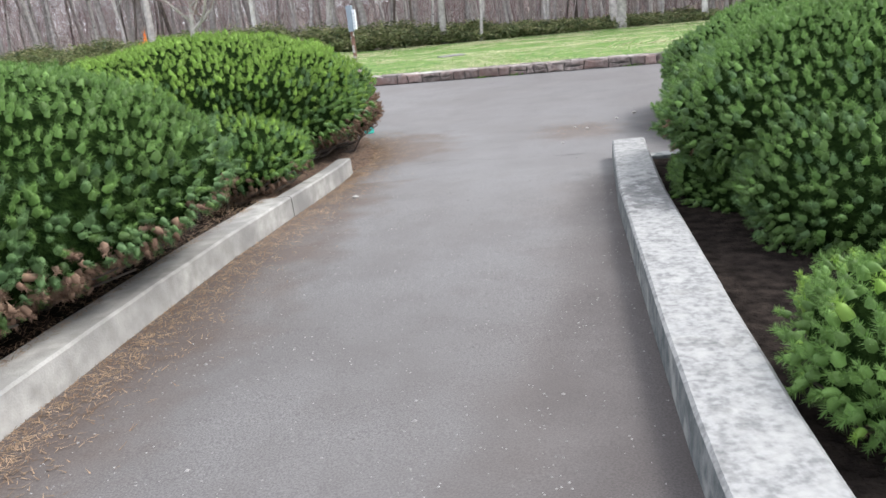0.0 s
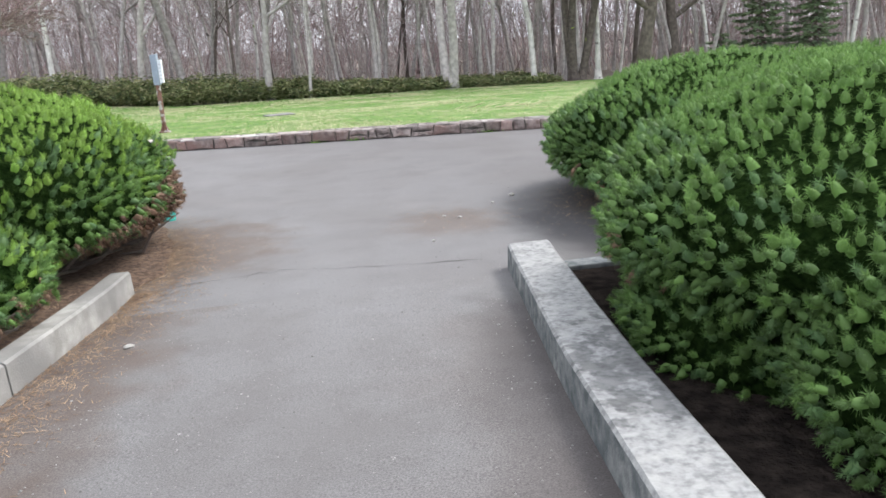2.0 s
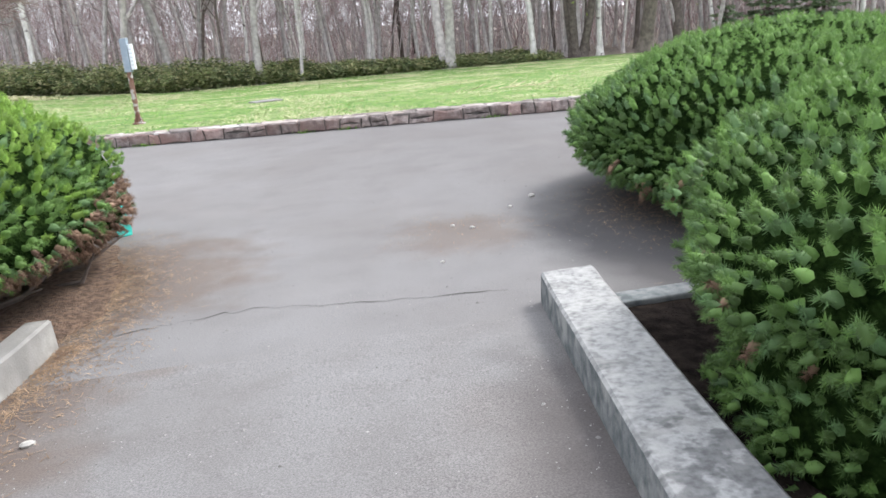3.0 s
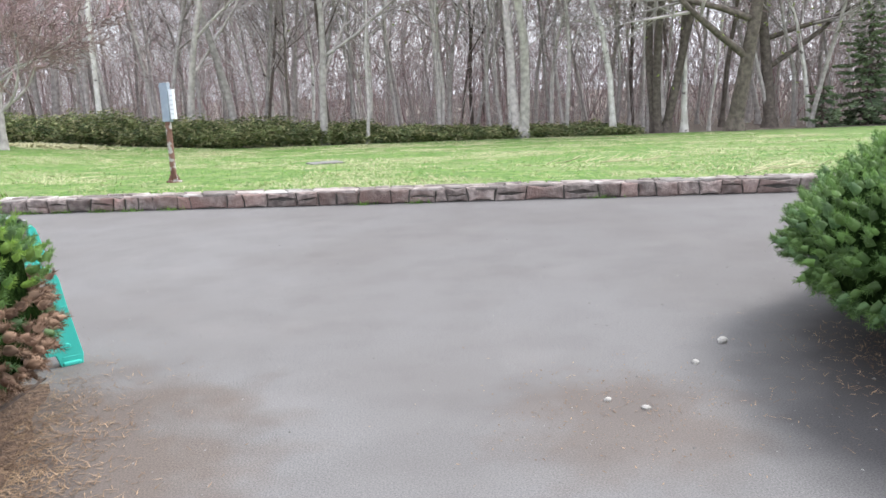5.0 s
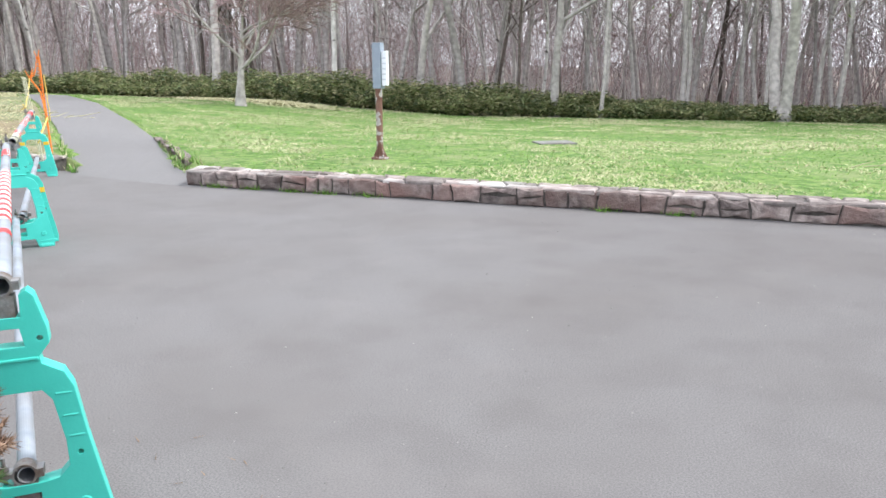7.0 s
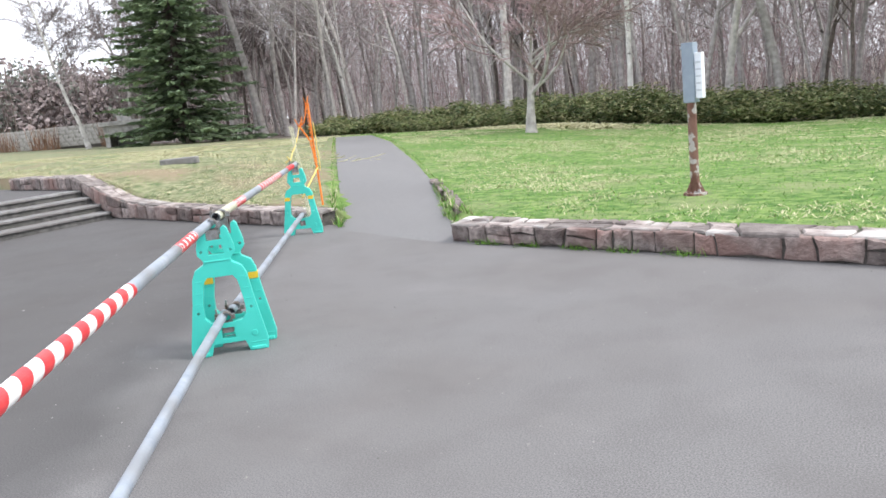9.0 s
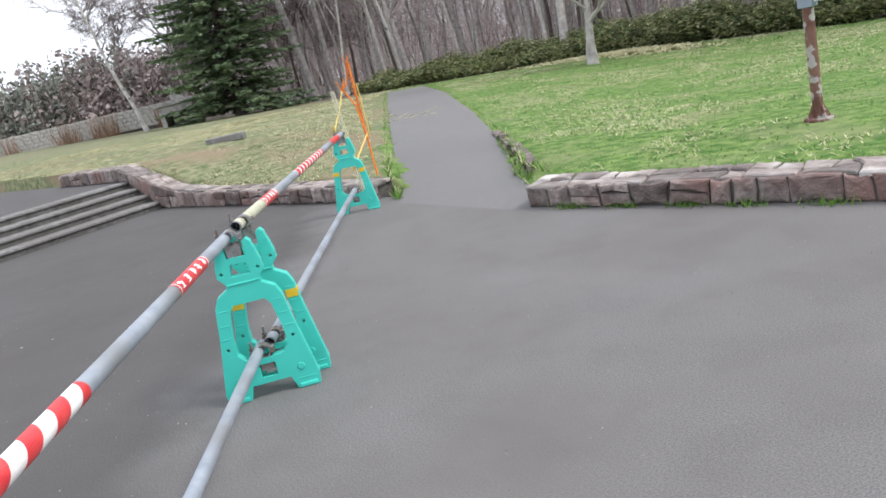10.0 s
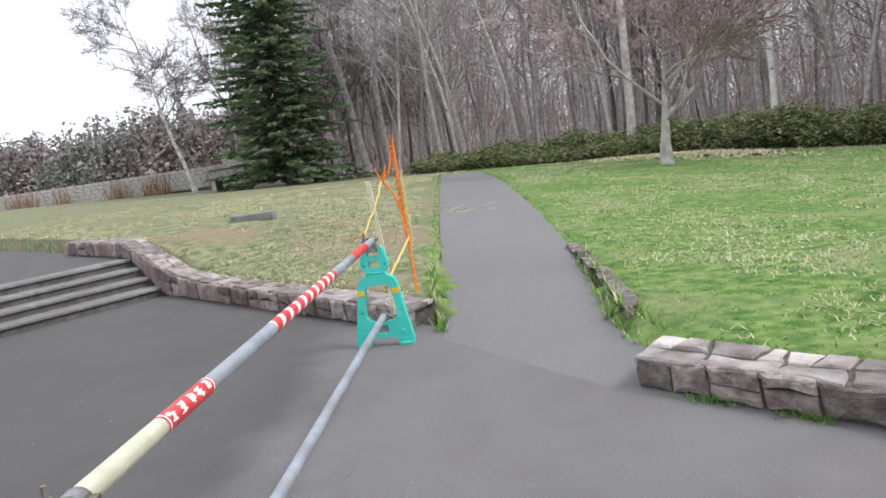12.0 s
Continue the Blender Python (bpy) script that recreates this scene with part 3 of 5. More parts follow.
            b = (x - ox + rr * math.cos(a), y - oy + rr * math.sin(a), ramp_z(y))
            e = (x - ox + r * 0.92 * math.cos(a + 0.2), y - oy + r * 0.92 * math.sin(a + 0.2), z0 + rng.uniform(0.12, 0.32) * (z1 - z0))
            m2 = tuple((p + q) / 2 + rng.uniform(-0.08, 0.08) for p, q in zip(b, e))
            st.tube([b, m2, e], [0.022, 0.014, 0.005], 5)
    tagged(part("stem", st, DARKBARK, root, "bare brown stems"), kind="stuff")
    return root


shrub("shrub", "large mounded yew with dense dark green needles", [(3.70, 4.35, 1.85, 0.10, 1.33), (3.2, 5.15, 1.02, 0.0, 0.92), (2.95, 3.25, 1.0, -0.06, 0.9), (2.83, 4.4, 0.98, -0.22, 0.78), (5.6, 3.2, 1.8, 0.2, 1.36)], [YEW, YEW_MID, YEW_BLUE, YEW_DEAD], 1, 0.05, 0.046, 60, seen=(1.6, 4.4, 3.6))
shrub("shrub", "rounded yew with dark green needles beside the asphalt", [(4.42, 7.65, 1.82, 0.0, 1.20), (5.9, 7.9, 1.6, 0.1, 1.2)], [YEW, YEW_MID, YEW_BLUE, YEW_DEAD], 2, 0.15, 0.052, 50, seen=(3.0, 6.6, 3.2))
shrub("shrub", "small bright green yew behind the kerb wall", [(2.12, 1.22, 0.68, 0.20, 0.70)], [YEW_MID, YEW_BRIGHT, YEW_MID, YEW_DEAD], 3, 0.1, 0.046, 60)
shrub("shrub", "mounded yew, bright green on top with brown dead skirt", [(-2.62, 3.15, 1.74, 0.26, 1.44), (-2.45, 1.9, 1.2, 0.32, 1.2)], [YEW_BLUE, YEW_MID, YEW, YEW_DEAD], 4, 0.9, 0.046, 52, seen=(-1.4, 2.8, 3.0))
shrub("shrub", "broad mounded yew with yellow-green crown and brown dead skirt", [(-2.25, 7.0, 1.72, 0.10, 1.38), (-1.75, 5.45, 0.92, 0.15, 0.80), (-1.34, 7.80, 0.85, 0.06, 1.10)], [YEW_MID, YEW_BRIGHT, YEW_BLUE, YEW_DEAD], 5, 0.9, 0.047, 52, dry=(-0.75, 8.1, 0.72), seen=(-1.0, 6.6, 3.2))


# ---- mortared edging walls ----
def stone_mesh(rng, w, h, t, slant=0.0):
    """A rough block: a rounded, dented prism, with its front at y = 0."""
    g = Geo()
    c = min(w, h) * rng.uniform(0.10, 0.2)
    out = [(-w / 2 + c, 0), (w / 2 - c, 0), (w / 2, c), (w / 2 - slant, h - c), (w / 2 - c - slant, h), (-w / 2 + c, h), (-w / 2, h - c), (-w / 2, c)]
    out = [(x + rng.uniform(-0.1, 0.1) * c, z + rng.uniform(-0.1, 0.1) * c) for x, z in out]
    n = len(out)
    for depth, s in ((0.0, 0.93), (0.012, 1.0), (t, 1.0)):
        for x, z in out:
            g.v.append((x * s, depth + rng.uniform(-0.004, 0.004), h / 2 + (z - h / 2) * s))
    for k in range(2):
        for i in range(n):
            j = (i + 1) % n
            g.f.append((k * n + i, k * n + j, (k + 1) * n + j, (k + 1) * n + i))
    g.v.append((0.1 * w * rng.uniform(-1, 1), -0.012, h / 2))
    for i in range(n):
        g.f.append((i, 3 * n, (i + 1) % n))
    return g


def rubble(rng, poly, joint, thick, bulge, place):
    """A split stone from a flat outline: pulled in by the joint, its rim worn, its face uneven. place(u, v, out) gives the world point."""
    n0 = len(poly)
    cu, cv = sum(p[0] for p in poly) / n0, sum(p[1] for p in poly) / n0
    ring = []
    for i in range(n0):
        (ua, va), (ub, vb) = poly[i], poly[(i + 1) % n0]
        ring.append((ua, va))
        j = 0.10 * math.hypot(ub - ua, vb - va)
        ring.append(((ua + ub) / 2 + rng.uniform(-j, j) * 0.6, (va + vb) / 2 + rng.uniform(-j, j) * 0.6))

    def pulled(by):
        out = []
        for u, v in ring:
            d = math.hypot(u - cu, v - cv)
            k = max(0.3, (d - by) / max(d, 1e-6))
            out.append((cu + (u - cu) * k, cv + (v - cv) * k))
        return out

    g = Geo()
    n = len(ring)
    for by, out in ((joint, -thick), (joint, -0.010), (joint + 0.011, 0.0), (joint + 0.035, bulge * 0.7)):
        for u, v in pulled(by):
            g.v.append(place(u, v, out + (rng.uniform(-0.004, 0.004) if out > -0.02 else 0)))
    g.v.append(place(cu + rng.uniform(-0.02, 0.02), cv, bulge * rng.uniform(0.5, 1.2)))
    for k in range(3):
        for i in range(n):
            j = (i + 1) % n
            g.f.append((k * n + i, k * n + j, (k + 1) * n + j, (k + 1) * n + i))
    for i in range(n):
        g.f.append((3 * n + i, 3 * n + (i + 1) % n, 4 * n))
    return g


def stone_wall(name, label, x0, x1, rise, seed):
    """Along the lawn's front edge from x0 to x1; rise(x): the height of its foot and of its top."""
    rng = random.Random(seed)
    core = Geo()
    xs = span((x0 + 0.03, x1 - 0.05, 0.3)) + [x1 - 0.03]
    for x in xs:
        b, tz = rise(x)
        y = wall_y(x)
        core.v += [(x, y + 0.016, b - 0.1), (x, y + 0.016, tz - 0.014), (x, y + 0.36, tz - 0.014), (x, y + 0.36, b - 0.1)]
    for j in range(len(xs) - 1):
        for i in range(4):
            core.f.append((j * 4 + i, j * 4 + (i + 1) % 4, (j + 1) * 4 + (i + 1) % 4, (j + 1) * 4 + i))
    e = (len(xs) - 1) * 4
    core.f += [(0, 3, 2, 1), (e, e + 1, e + 2, e + 3)]
    wall = tagged(part(name, core, MORTAR), label, "wall", kind="structure")
    proud, shift = {"d": 0.0}, {"d": 0.0}

    def face(u, v, out):
        b, tz = rise(u)
        return (u, wall_y(u) - out - proud["d"], b + (tz - 0.006 - b) * v)

    def top(u, v, out):
        return (u, wall_y(u) + shift["d"] * max(0, 1 - 2 * v) + 0.36 * v, rise(u)[1] + out + proud["d"])

    # the face: blocks of one or two courses between leaning joints
    x, lean0 = x0, 0.0
    while x < x1 - 0.04:
        wd = min(rng.choice((0.13, 0.17, 0.2, 0.24, 0.28, 0.33, 0.4, 0.22)) * rng.uniform(0.85, 1.15), x1 - x)
        lean1 = rng.uniform(-0.035, 0.035) if x + wd < x1 - 0.01 else 0.0
        a, b = x, x + wd
        proud["d"] = rng.uniform(-0.004, 0.016)
        if wd > 0.22 and rng.random() < 0.55:
            cut0, cut1 = rng.uniform(0.4, 0.66), rng.uniform(0.4, 0.66)
            polys = [[(a, 0), (b, 0), (b + lean1 * cut1, cut1), (a + lean0 * cut0, cut0)], [(a + lean0 * cut0, cut0), (b + lean1 * cut1, cut1), (b + lean1, 1), (a + lean0, 1)]]
        else:
            polys = [[(a, 0), (b, 0), (b + lean1, 1), (a + lean0, 1)]]
        for poly in polys:
            # outlines are shrunk in metres, so the height is carried in metres too
            hgt = rise((a + b) / 2)[1] - rise((a + b) / 2)[0]
            scaled = [(u, v * hgt) for u, v in poly]
            g = rubble(rng, scaled, 0.009, 0.10, rng.uniform(0.004, 0.014), lambda u, v, out: face(u, v / hgt, out))
            part("stone", g, STONE, wall)
        x, lean0 = b, lean1
    # the top: irregular flat slabs in two rows
    x, cut0, lean0, back0 = x0 - 0.012, rng.uniform(0.4, 0.65), 0.0, 0.0
    while x < x1 - 0.03:
        wd = min(rng.choice((0.15, 0.2, 0.25, 0.3, 0.36, 0.42)) * rng.uniform(0.85, 1.15), x1 + 0.012 - x)
        last = x + wd > x1 - 0.01
        lean1, back1 = (0.0, 0.0) if last else (rng.uniform(-0.07, 0.07), rng.uniform(-0.09, 0.09))
        cut1 = rng.uniform(0.36, 0.68)
        a, b = x, x + wd
        if wd > 0.3 and rng.random() < 0.25:
            polys = [[(a, 0), (b, 0), (b + lean1, cut1), (b + back1, 1), (a + back0, 1), (a + lean0, cut0)]]
        else:
            polys = [[(a, 0), (b, 0), (b + lean1, cut1), (a + lean0, cut0)]]
            m = (a + b) / 2 + rng.uniform(-0.06, 0.06)
            mc = (cut0 + cut1) / 2
            if wd > 0.27:
                polys += [[(a + lean0, cut0), (m, mc), (m + 0.03, 1), (a + back0, 1)], [(m, mc), (b + lean1, cut1), (b + back1, 1), (m + 0.03, 1)]]
            else:
                polys += [[(a + lean0, cut0), (b + lean1, cut1), (b + back1, 1), (a + back0, 1)]]
        for poly in polys:
            proud["d"] = rng.uniform(-0.007, 0.010)
            shift["d"] = rng.uniform(-0.012, 0.05)
            scaled = [(u, v * 0.36) for u, v in poly]
            g = rubble(rng, scaled, 0.011, 0.032, rng.uniform(-0.002, 0.004), lambda u, v, out: top(u, v / 0.36, out))
            part("cap_stone", g, CAPSTONE, wall)
        x, cut0, lean0, back0 = b, cut1, lean1, back1
    return wall


def build_walls():
    stone_wall("wall_lawn", "low mortared rubble edging wall with flat cap stones", -3.76, 16.0, lambda x: (0.0, 0.170), 21)

    def left_rise(x):
        foot = lerp([(-15, 0.44), (-12.0, 0.44), (-11.9, 0.42), (-11.0, 0.02), (-10.9, 0)], x)
        top = lerp([(-15, 0.66), (-12.2, 0.66), (-10.6, 0.27), (-9.5, 0.20), (-5, 0.17)], x)
        return foot, top

    stone_wall("wall_lawn_left", "low mortared rubble edging wall rising beside concrete steps", -15.0, -5.95, left_rise, 22)


# ---- steps ----
def build_steps():
    root = tagged(new("steps"), "four worn concrete steps rising to a landing", "steps")
    for k in range(4):
        g = Geo()
        x1, z = -10.95 - 0.34 * k, 0.11 * (k + 1) - 0.034
        x0 = -16.0 if k == 3 else x1 - 0.38
        y1 = wall_y(x1) + 0.05
        g.add([(x0, 6, z - 0.12), (x1, 6, z - 0.12), (x1, y1, z - 0.12), (x0, y1, z - 0.12), (x0, 6, z), (x1, 6, z), (x1, y1, z), (x0, y1, z)],
              [(3, 2, 1, 0), (4, 5, 6, 7), (0, 1, 5, 4), (1, 2, 6, 5), (2, 3, 7, 6), (3, 0, 4, 7)])
        part("riser", g, STEP_RISER_SHADE, root, "concrete riser coloured dark for shade and dirt")
        g = Geo()
        g.box(x0, x1 + 0.03, 6, y1, z - 0.004, z + 0.034)
        part("tread", g, STEP_STONE, root, bevel=0.01)
    g = Geo()
    g.add([(-40, 6, 0.443), (-12.3, 6, 0.443), (-12.3, wall_y(-12.3) + 0.1, 0.443), (-40, wall_y(-40) + 0.1, 0.443)], [(0, 1, 2, 3)])
    tagged(part("pavement_landing", g, ASPHALT), "grey asphalt landing above the steps", "pavement", kind="structure")


# ---- bare trees ----
def grow(g, rng, p, d, length, r, level, spec, twigs):
    """One branch with its side branches. spec: per level (count, length ratio, angle, segments, sides)."""
    count, ratio, angle, segs, sides = spec[level]
    pts, rad = [p.copy()], [r]
    d = d.normalized()
    q = p.copy()
    for i in range(segs):
        d = (d + Vector((rng.gauss(0, 1), rng.gauss(0, 1), rng.gauss(0, 1))) * (0.07 if level == 0 else 0.15) + Vector((0, 0, 0.05 if level else 0.02))).normalized()
        q = q + d * (length / segs)
        pts.append(q.copy())
        rad.append(max(0.009, r * (1 - (i + 1) / segs * (0.75 if level == 0 else 0.8))))
    (twigs if level >= (1 if spec is SPECS["open"] else 2) else g).tube(pts, rad, sides)
    if level + 1 >= len(spec):
        return
    for k in range(count):
        t = (0.30 + 0.68 * (k + rng.random()) / count) if level == 0 else (0.2 + 0.8 * (k + rng.random()) / count)
        if level == 0 and spec[0][2] > 0:
            t = spec[0][2] + (1 - spec[0][2]) * (k + rng.random()) / count
        f = t * segs
        i = min(segs - 1, int(f))
        b = pts[i].lerp(pts[i + 1], f - i)
        dd = (pts[i + 1] - pts[i]).normalized()
        side = dd.cross(Vector((rng.gauss(0, 1), rng.gauss(0, 1), rng.gauss(0, 1)))).normalized()
        a = radians(spec[level + 1][2] if level + 1 < len(spec) else 40) * rng.uniform(0.7, 1.25)
        nd = dd * math.cos(a) + side * math.sin(a)
        ln = length * spec[level + 1][1] * rng.uniform(0.7, 1.2) * (1.15 - 0.6 * t if level == 0 else 1.0)
        grow(g, rng, b, nd, ln, max(0.010, rad[i] * 0.55), level + 1, spec, twigs)


SPECS = {
    "tall": [(13, 1, 0.42, 9, 8), (6, 0.34, 48, 5, 5), (6, 0.42, 42, 4, 3), (0, 0.5, 40, 2, 3)],
    "slim": [(10, 1, 0.45, 8, 6), (5, 0.22, 42, 4, 4), (5, 0.5, 40, 3, 3), (0, 0.5, 40, 2, 3)],
    "low": [(9, 1, 0.22, 5, 9), (8, 2.0, 60, 7, 6), (7, 0.45, 42, 4, 4), (6, 0.5, 40, 3, 3), (0, 0.5, 40, 2, 3)],
    "wide": [(9, 1, 0.18, 7, 9), (7, 0.75, 55, 6, 6), (7, 0.45, 42, 4, 4), (6, 0.5, 40, 3, 3), (0, 0.5, 40, 2, 3)],
    "far": [(11, 1, 0.22, 7, 5), (6, 0.34, 46, 4, 3), (3, 0.5, 40, 2, 3), (0, 0.6, 40, 1, 3)],
    "open": [(12, 1, 0.25, 9, 7), (8, 0.36, 52, 5, 5), (8, 0.5, 42, 4, 4), (6, 0.5, 40, 2, 3), (0, 0.5, 40, 2, 3)],
}


def tree_meshes(seed, spec, h, r, bark, twig, lean=0.0, stems=1):
    rng = random.Random(seed)
    trunk, twigs = Geo(), Geo()
    for s in range(stems):
        a = rng.uniform(0, 6.28)
        o = Vector((math.cos(a), math.sin(a), 0)) * (0.0 if stems == 1 else r * 1.1)
        tilt = Vector((math.cos(a), math.sin(a), 0)) * (lean if stems == 1 else 0.14 + 0.1 * rng.random())
        dd = (Vector((0, 0, 1)) + tilt).normalized()
        trunk.tube([o + Vector((0, 0, -0.25)), o + dd * 0.15, o + dd * 0.55], [r * 1.7, r * 1.35, r * 1.02], 9)
        grow(trunk, rng, o + dd * 0.5, dd, h * rng.uniform(0.85, 1.1) if stems > 1 else h, r, 0, SPECS[spec], twigs)
    return mesh("trunk", trunk, bark, True), mesh("crown", twigs, twig)


def tree(pair, label, x, y, z=None, turn=0.0, scale=1.0, group="", name="tree", tilt=(0.0, 0.0)):
    root = tagged(new(name), label, "tree", group)
    root.matrix_basis = pose(x, y, ground_z(x, y) if z is None else z, tilt[0], tilt[1], turn) @ Matrix.Scale(scale, 4)
    part("trunk", pair[0], None, root)
    tagged(part("crown", pair[1], None, root), kind="stuff")
    return root


def build_woods():
    rng = random.Random(5)
    edge = "bare grey-barked tree at the edge of the woods"
    grey = [tree_meshes(100 + k, "tall", 15, 0.20, BARK, TWIG) for k in range(5)]
    slim = [tree_meshes(120 + k, "slim", 13, 0.11, BARK, TWIG) for k in range(3)]
    birch = [tree_meshes(130 + k, "slim", 16, 0.15, BIRCH, TWIG) for k in range(3)]
    dark = tree_meshes(140, "wide", 12, 0.30, DARKBARK, TWIG, 0.22)
    clump = tree_meshes(141, "tall", 13, 0.20, DARKBARK, TWIG, 0, 5)
    cherry = tree_meshes(142, "low", 2.1, 0.12, BARK, TWIG_RED, 0.05)
    fork = [tree_meshes(143 + k, "wide", 12, 0.18, BARK, TWIG) for k in range(3)]
    double = tree_meshes(147, "tall", 16, 0.23, BARK, TWIG, 0, 2)
    tree(fork[0], "bare tree with spreading forked grey limbs", -0.85, 40.6, turn=40)
    tree(birch[0], "tall white-barked birch, bare", 11.95, 38.9, turn=10)
    tree(double, "bare tree with two tall grey stems", 7.86, 39.3, turn=70)
    tree(cherry, "low spreading cherry tree with reddish bare twigs", -10.6, 31.2, turn=200, scale=1.1)
    tree(fork[1], "bare tree with spreading forked grey limbs", -7.0, 42.2, turn=150)
    tree(grey[0], edge, -5.0, 42.6, turn=10)
    tree(birch[1], "white-barked birch, bare, beside the lawn", -11.0, 42.2, turn=90, scale=0.9)
    tree(slim[0], "slender bare grey tree", 1.1, 40.0, turn=0, scale=0.8)
    tree(birch[2], "white-barked birch, bare, beside the lawn", 13.6, 49.0, turn=40)
    tree(clump, "dark many-stemmed bare tree", 14.3, 39.3, turn=0)
    tree(birch[1], "white-barked birch, bare, beside the lawn", 15.3, 39.0, turn=200)
    tree(dark, "dark leaning tree with crooked boughs", 16.7, 37.1, turn=0, scale=1.1)
    tree(dark, "dark leaning tree with crooked boughs", 20.2, 40.5, turn=160)
    tree(grey[1], edge, -15.9, 40.3, turn=30)
    for i, (x, y) in enumerate(((-37.0, 44.2), (-34.4, 44.0), (-33.4, 45.0), (-32.8, 48.2), (-30.2, 47.7), (-27.2, 49.9), (-22.8, 50.2), (-20.9, 51.2), (-16.1, 51.0), (-13.5, 51.8), (-10.9, 52.4))):
        tree(grey[i % 5], edge, x, y, turn=67 * i, scale=rng.uniform(0.95, 1.2), tilt=(rng.gauss(0, 3), rng.gauss(0, 3)))
    # the woods behind, row upon row
    far = [tree_meshes(160 + k, "far", 14, rng.uniform(0.07, 0.13), (BARK, BIRCH, BARK, BARK, BARK, DARKBARK)[k], (TWIG, TWIG, TWIG_RED, TWIG, TWIG, TWIG)[k]) for k in range(6)]
    for k in range(290):
        x = rng.uniform(-50, 48)
        d = rng.uniform(29, 52) if k % 3 else rng.uniform(28, 36)
        y = wall_y(x) + d - (6 if x < -24 else 0)
        kind = rng.choice((0, 1, 2, 3, 4, 5, 0, 3))
        tree(far[kind], "slender birch deep in the bare woods" if kind == 1 else "slender bare tree deep in the woods", x, y, turn=rng.uniform(0, 360), scale=rng.uniform(0.75, 1.25), group="trees of the woods", tilt=(rng.gauss(0, 3.5), rng.gauss(0, 3.5)))
    # thicket of stems and twigs filling the woods
    g = Geo()
    for k in range(5200):
        x = rng.uniform(-62, 60)
        d = 32 + 34 * rng.random() ** 0.8
        y = wall_y(x) + d
        z = height(x, d) - 0.1
        h = rng.uniform(2, 9)
        lean = Vector((rng.gauss(0, 0.28), rng.gauss(0, 0.2), 1))
        p = Vector((x, y, z))
        r = rng.uniform(0.012, 0.04)
        g.tube([p, p + lean * h * 0.5 + Vector((rng.gauss(0, 0.25), rng.gauss(0, 0.2), 0)), p + lean * h + Vector((rng.gauss(0, 0.6), rng.gauss(0, 0.3), 0))], [r, r * 0.7, 0.006], 3, slot=rng.choice((0, 1, 1, 2)))
        for t in range(4):
            q = p + lean * h * rng.uniform(0.15, 0.98)
            e = q + Vector((rng.gauss(0, 0.9), rng.gauss(0, 0.7), rng.uniform(0.2, 1.6)))
            g.tube([q, e], [0.014, 0.006], 3, slot=rng.choice((0, 2)))
    tagged(part("thicket", g, [TWIG, BARK, TWIG_RED]), "dense brown thicket of thin bare stems in the woods", "thicket", kind="stuff")
    # canopy of fine twigs
    g = Geo()
    for k in range(44000):
        x = rng.uniform(-55, 52)
        d = 29 + 30 * rng.random()
        z = height(x, d) + rng.uniform(2.5, 16)
        p = Vector((x, wall_y(x) + d - (5 if x < -24 else 0), z))
        e = p + Vector((rng.gauss(0, 0.75), rng.gauss(0, 0.5), rng.uniform(0.1, 1.7)))
        g.tube([p, e], [rng.uniform(0.010, 0.024), 0.006], 3, slot=rng.choice((0, 0, 1)))
    for k in range(30000):
        x = rng.uniform(-75, 75)
        d = 58 + 24 * rng.random()
        p = Vector((x, wall_y(x) + d, rng.uniform(0.5, 24)))
        e = p + Vector((rng.gauss(0, 1.0), rng.gauss(0, 0.5), rng.uniform(0.3, 2.6)))
        g.tube([p, e], [rng.uniform(0.02, 0.05), 0.012], 3, slot=rng.choice((0, 0, 1)))
    tagged(part("canopy_twigs", g, [TWIG, TWIG_RED]), "fine bare twigs filling the treetops of the woods", "twigs", kind="stuff")
    # young leaves on the dark tree
    g = Geo()
    for k in range(2600):
        c = rng.choice(((16.7, 37.1, 7), (14.5, 39, 9), (20, 40, 7.5), (2, 43, 9)))
        p = Vector((c[0] + rng.gauss(0, 2.4), c[1] + rng.gauss(0, 1.6), c[2] + rng.gauss(0, 1.9)))
        a, b = Vector((rng.gauss(0, 1), rng.gauss(0, 1), rng.gauss(0, 1))).normalized() * 0.09, Vector((rng.gauss(0, 1), rng.gauss(0, 1), rng.gauss(0, 1))).normalized() * 0.05
        g.add([tuple(p - a), tuple(p + b), tuple(p + a), tuple(p - b)], [(0, 1, 2, 3)])
    tagged(part("spring_leaves", g, BUD), "sparse yellow-green young leaves in treetops", "leaves", kind="stuff")


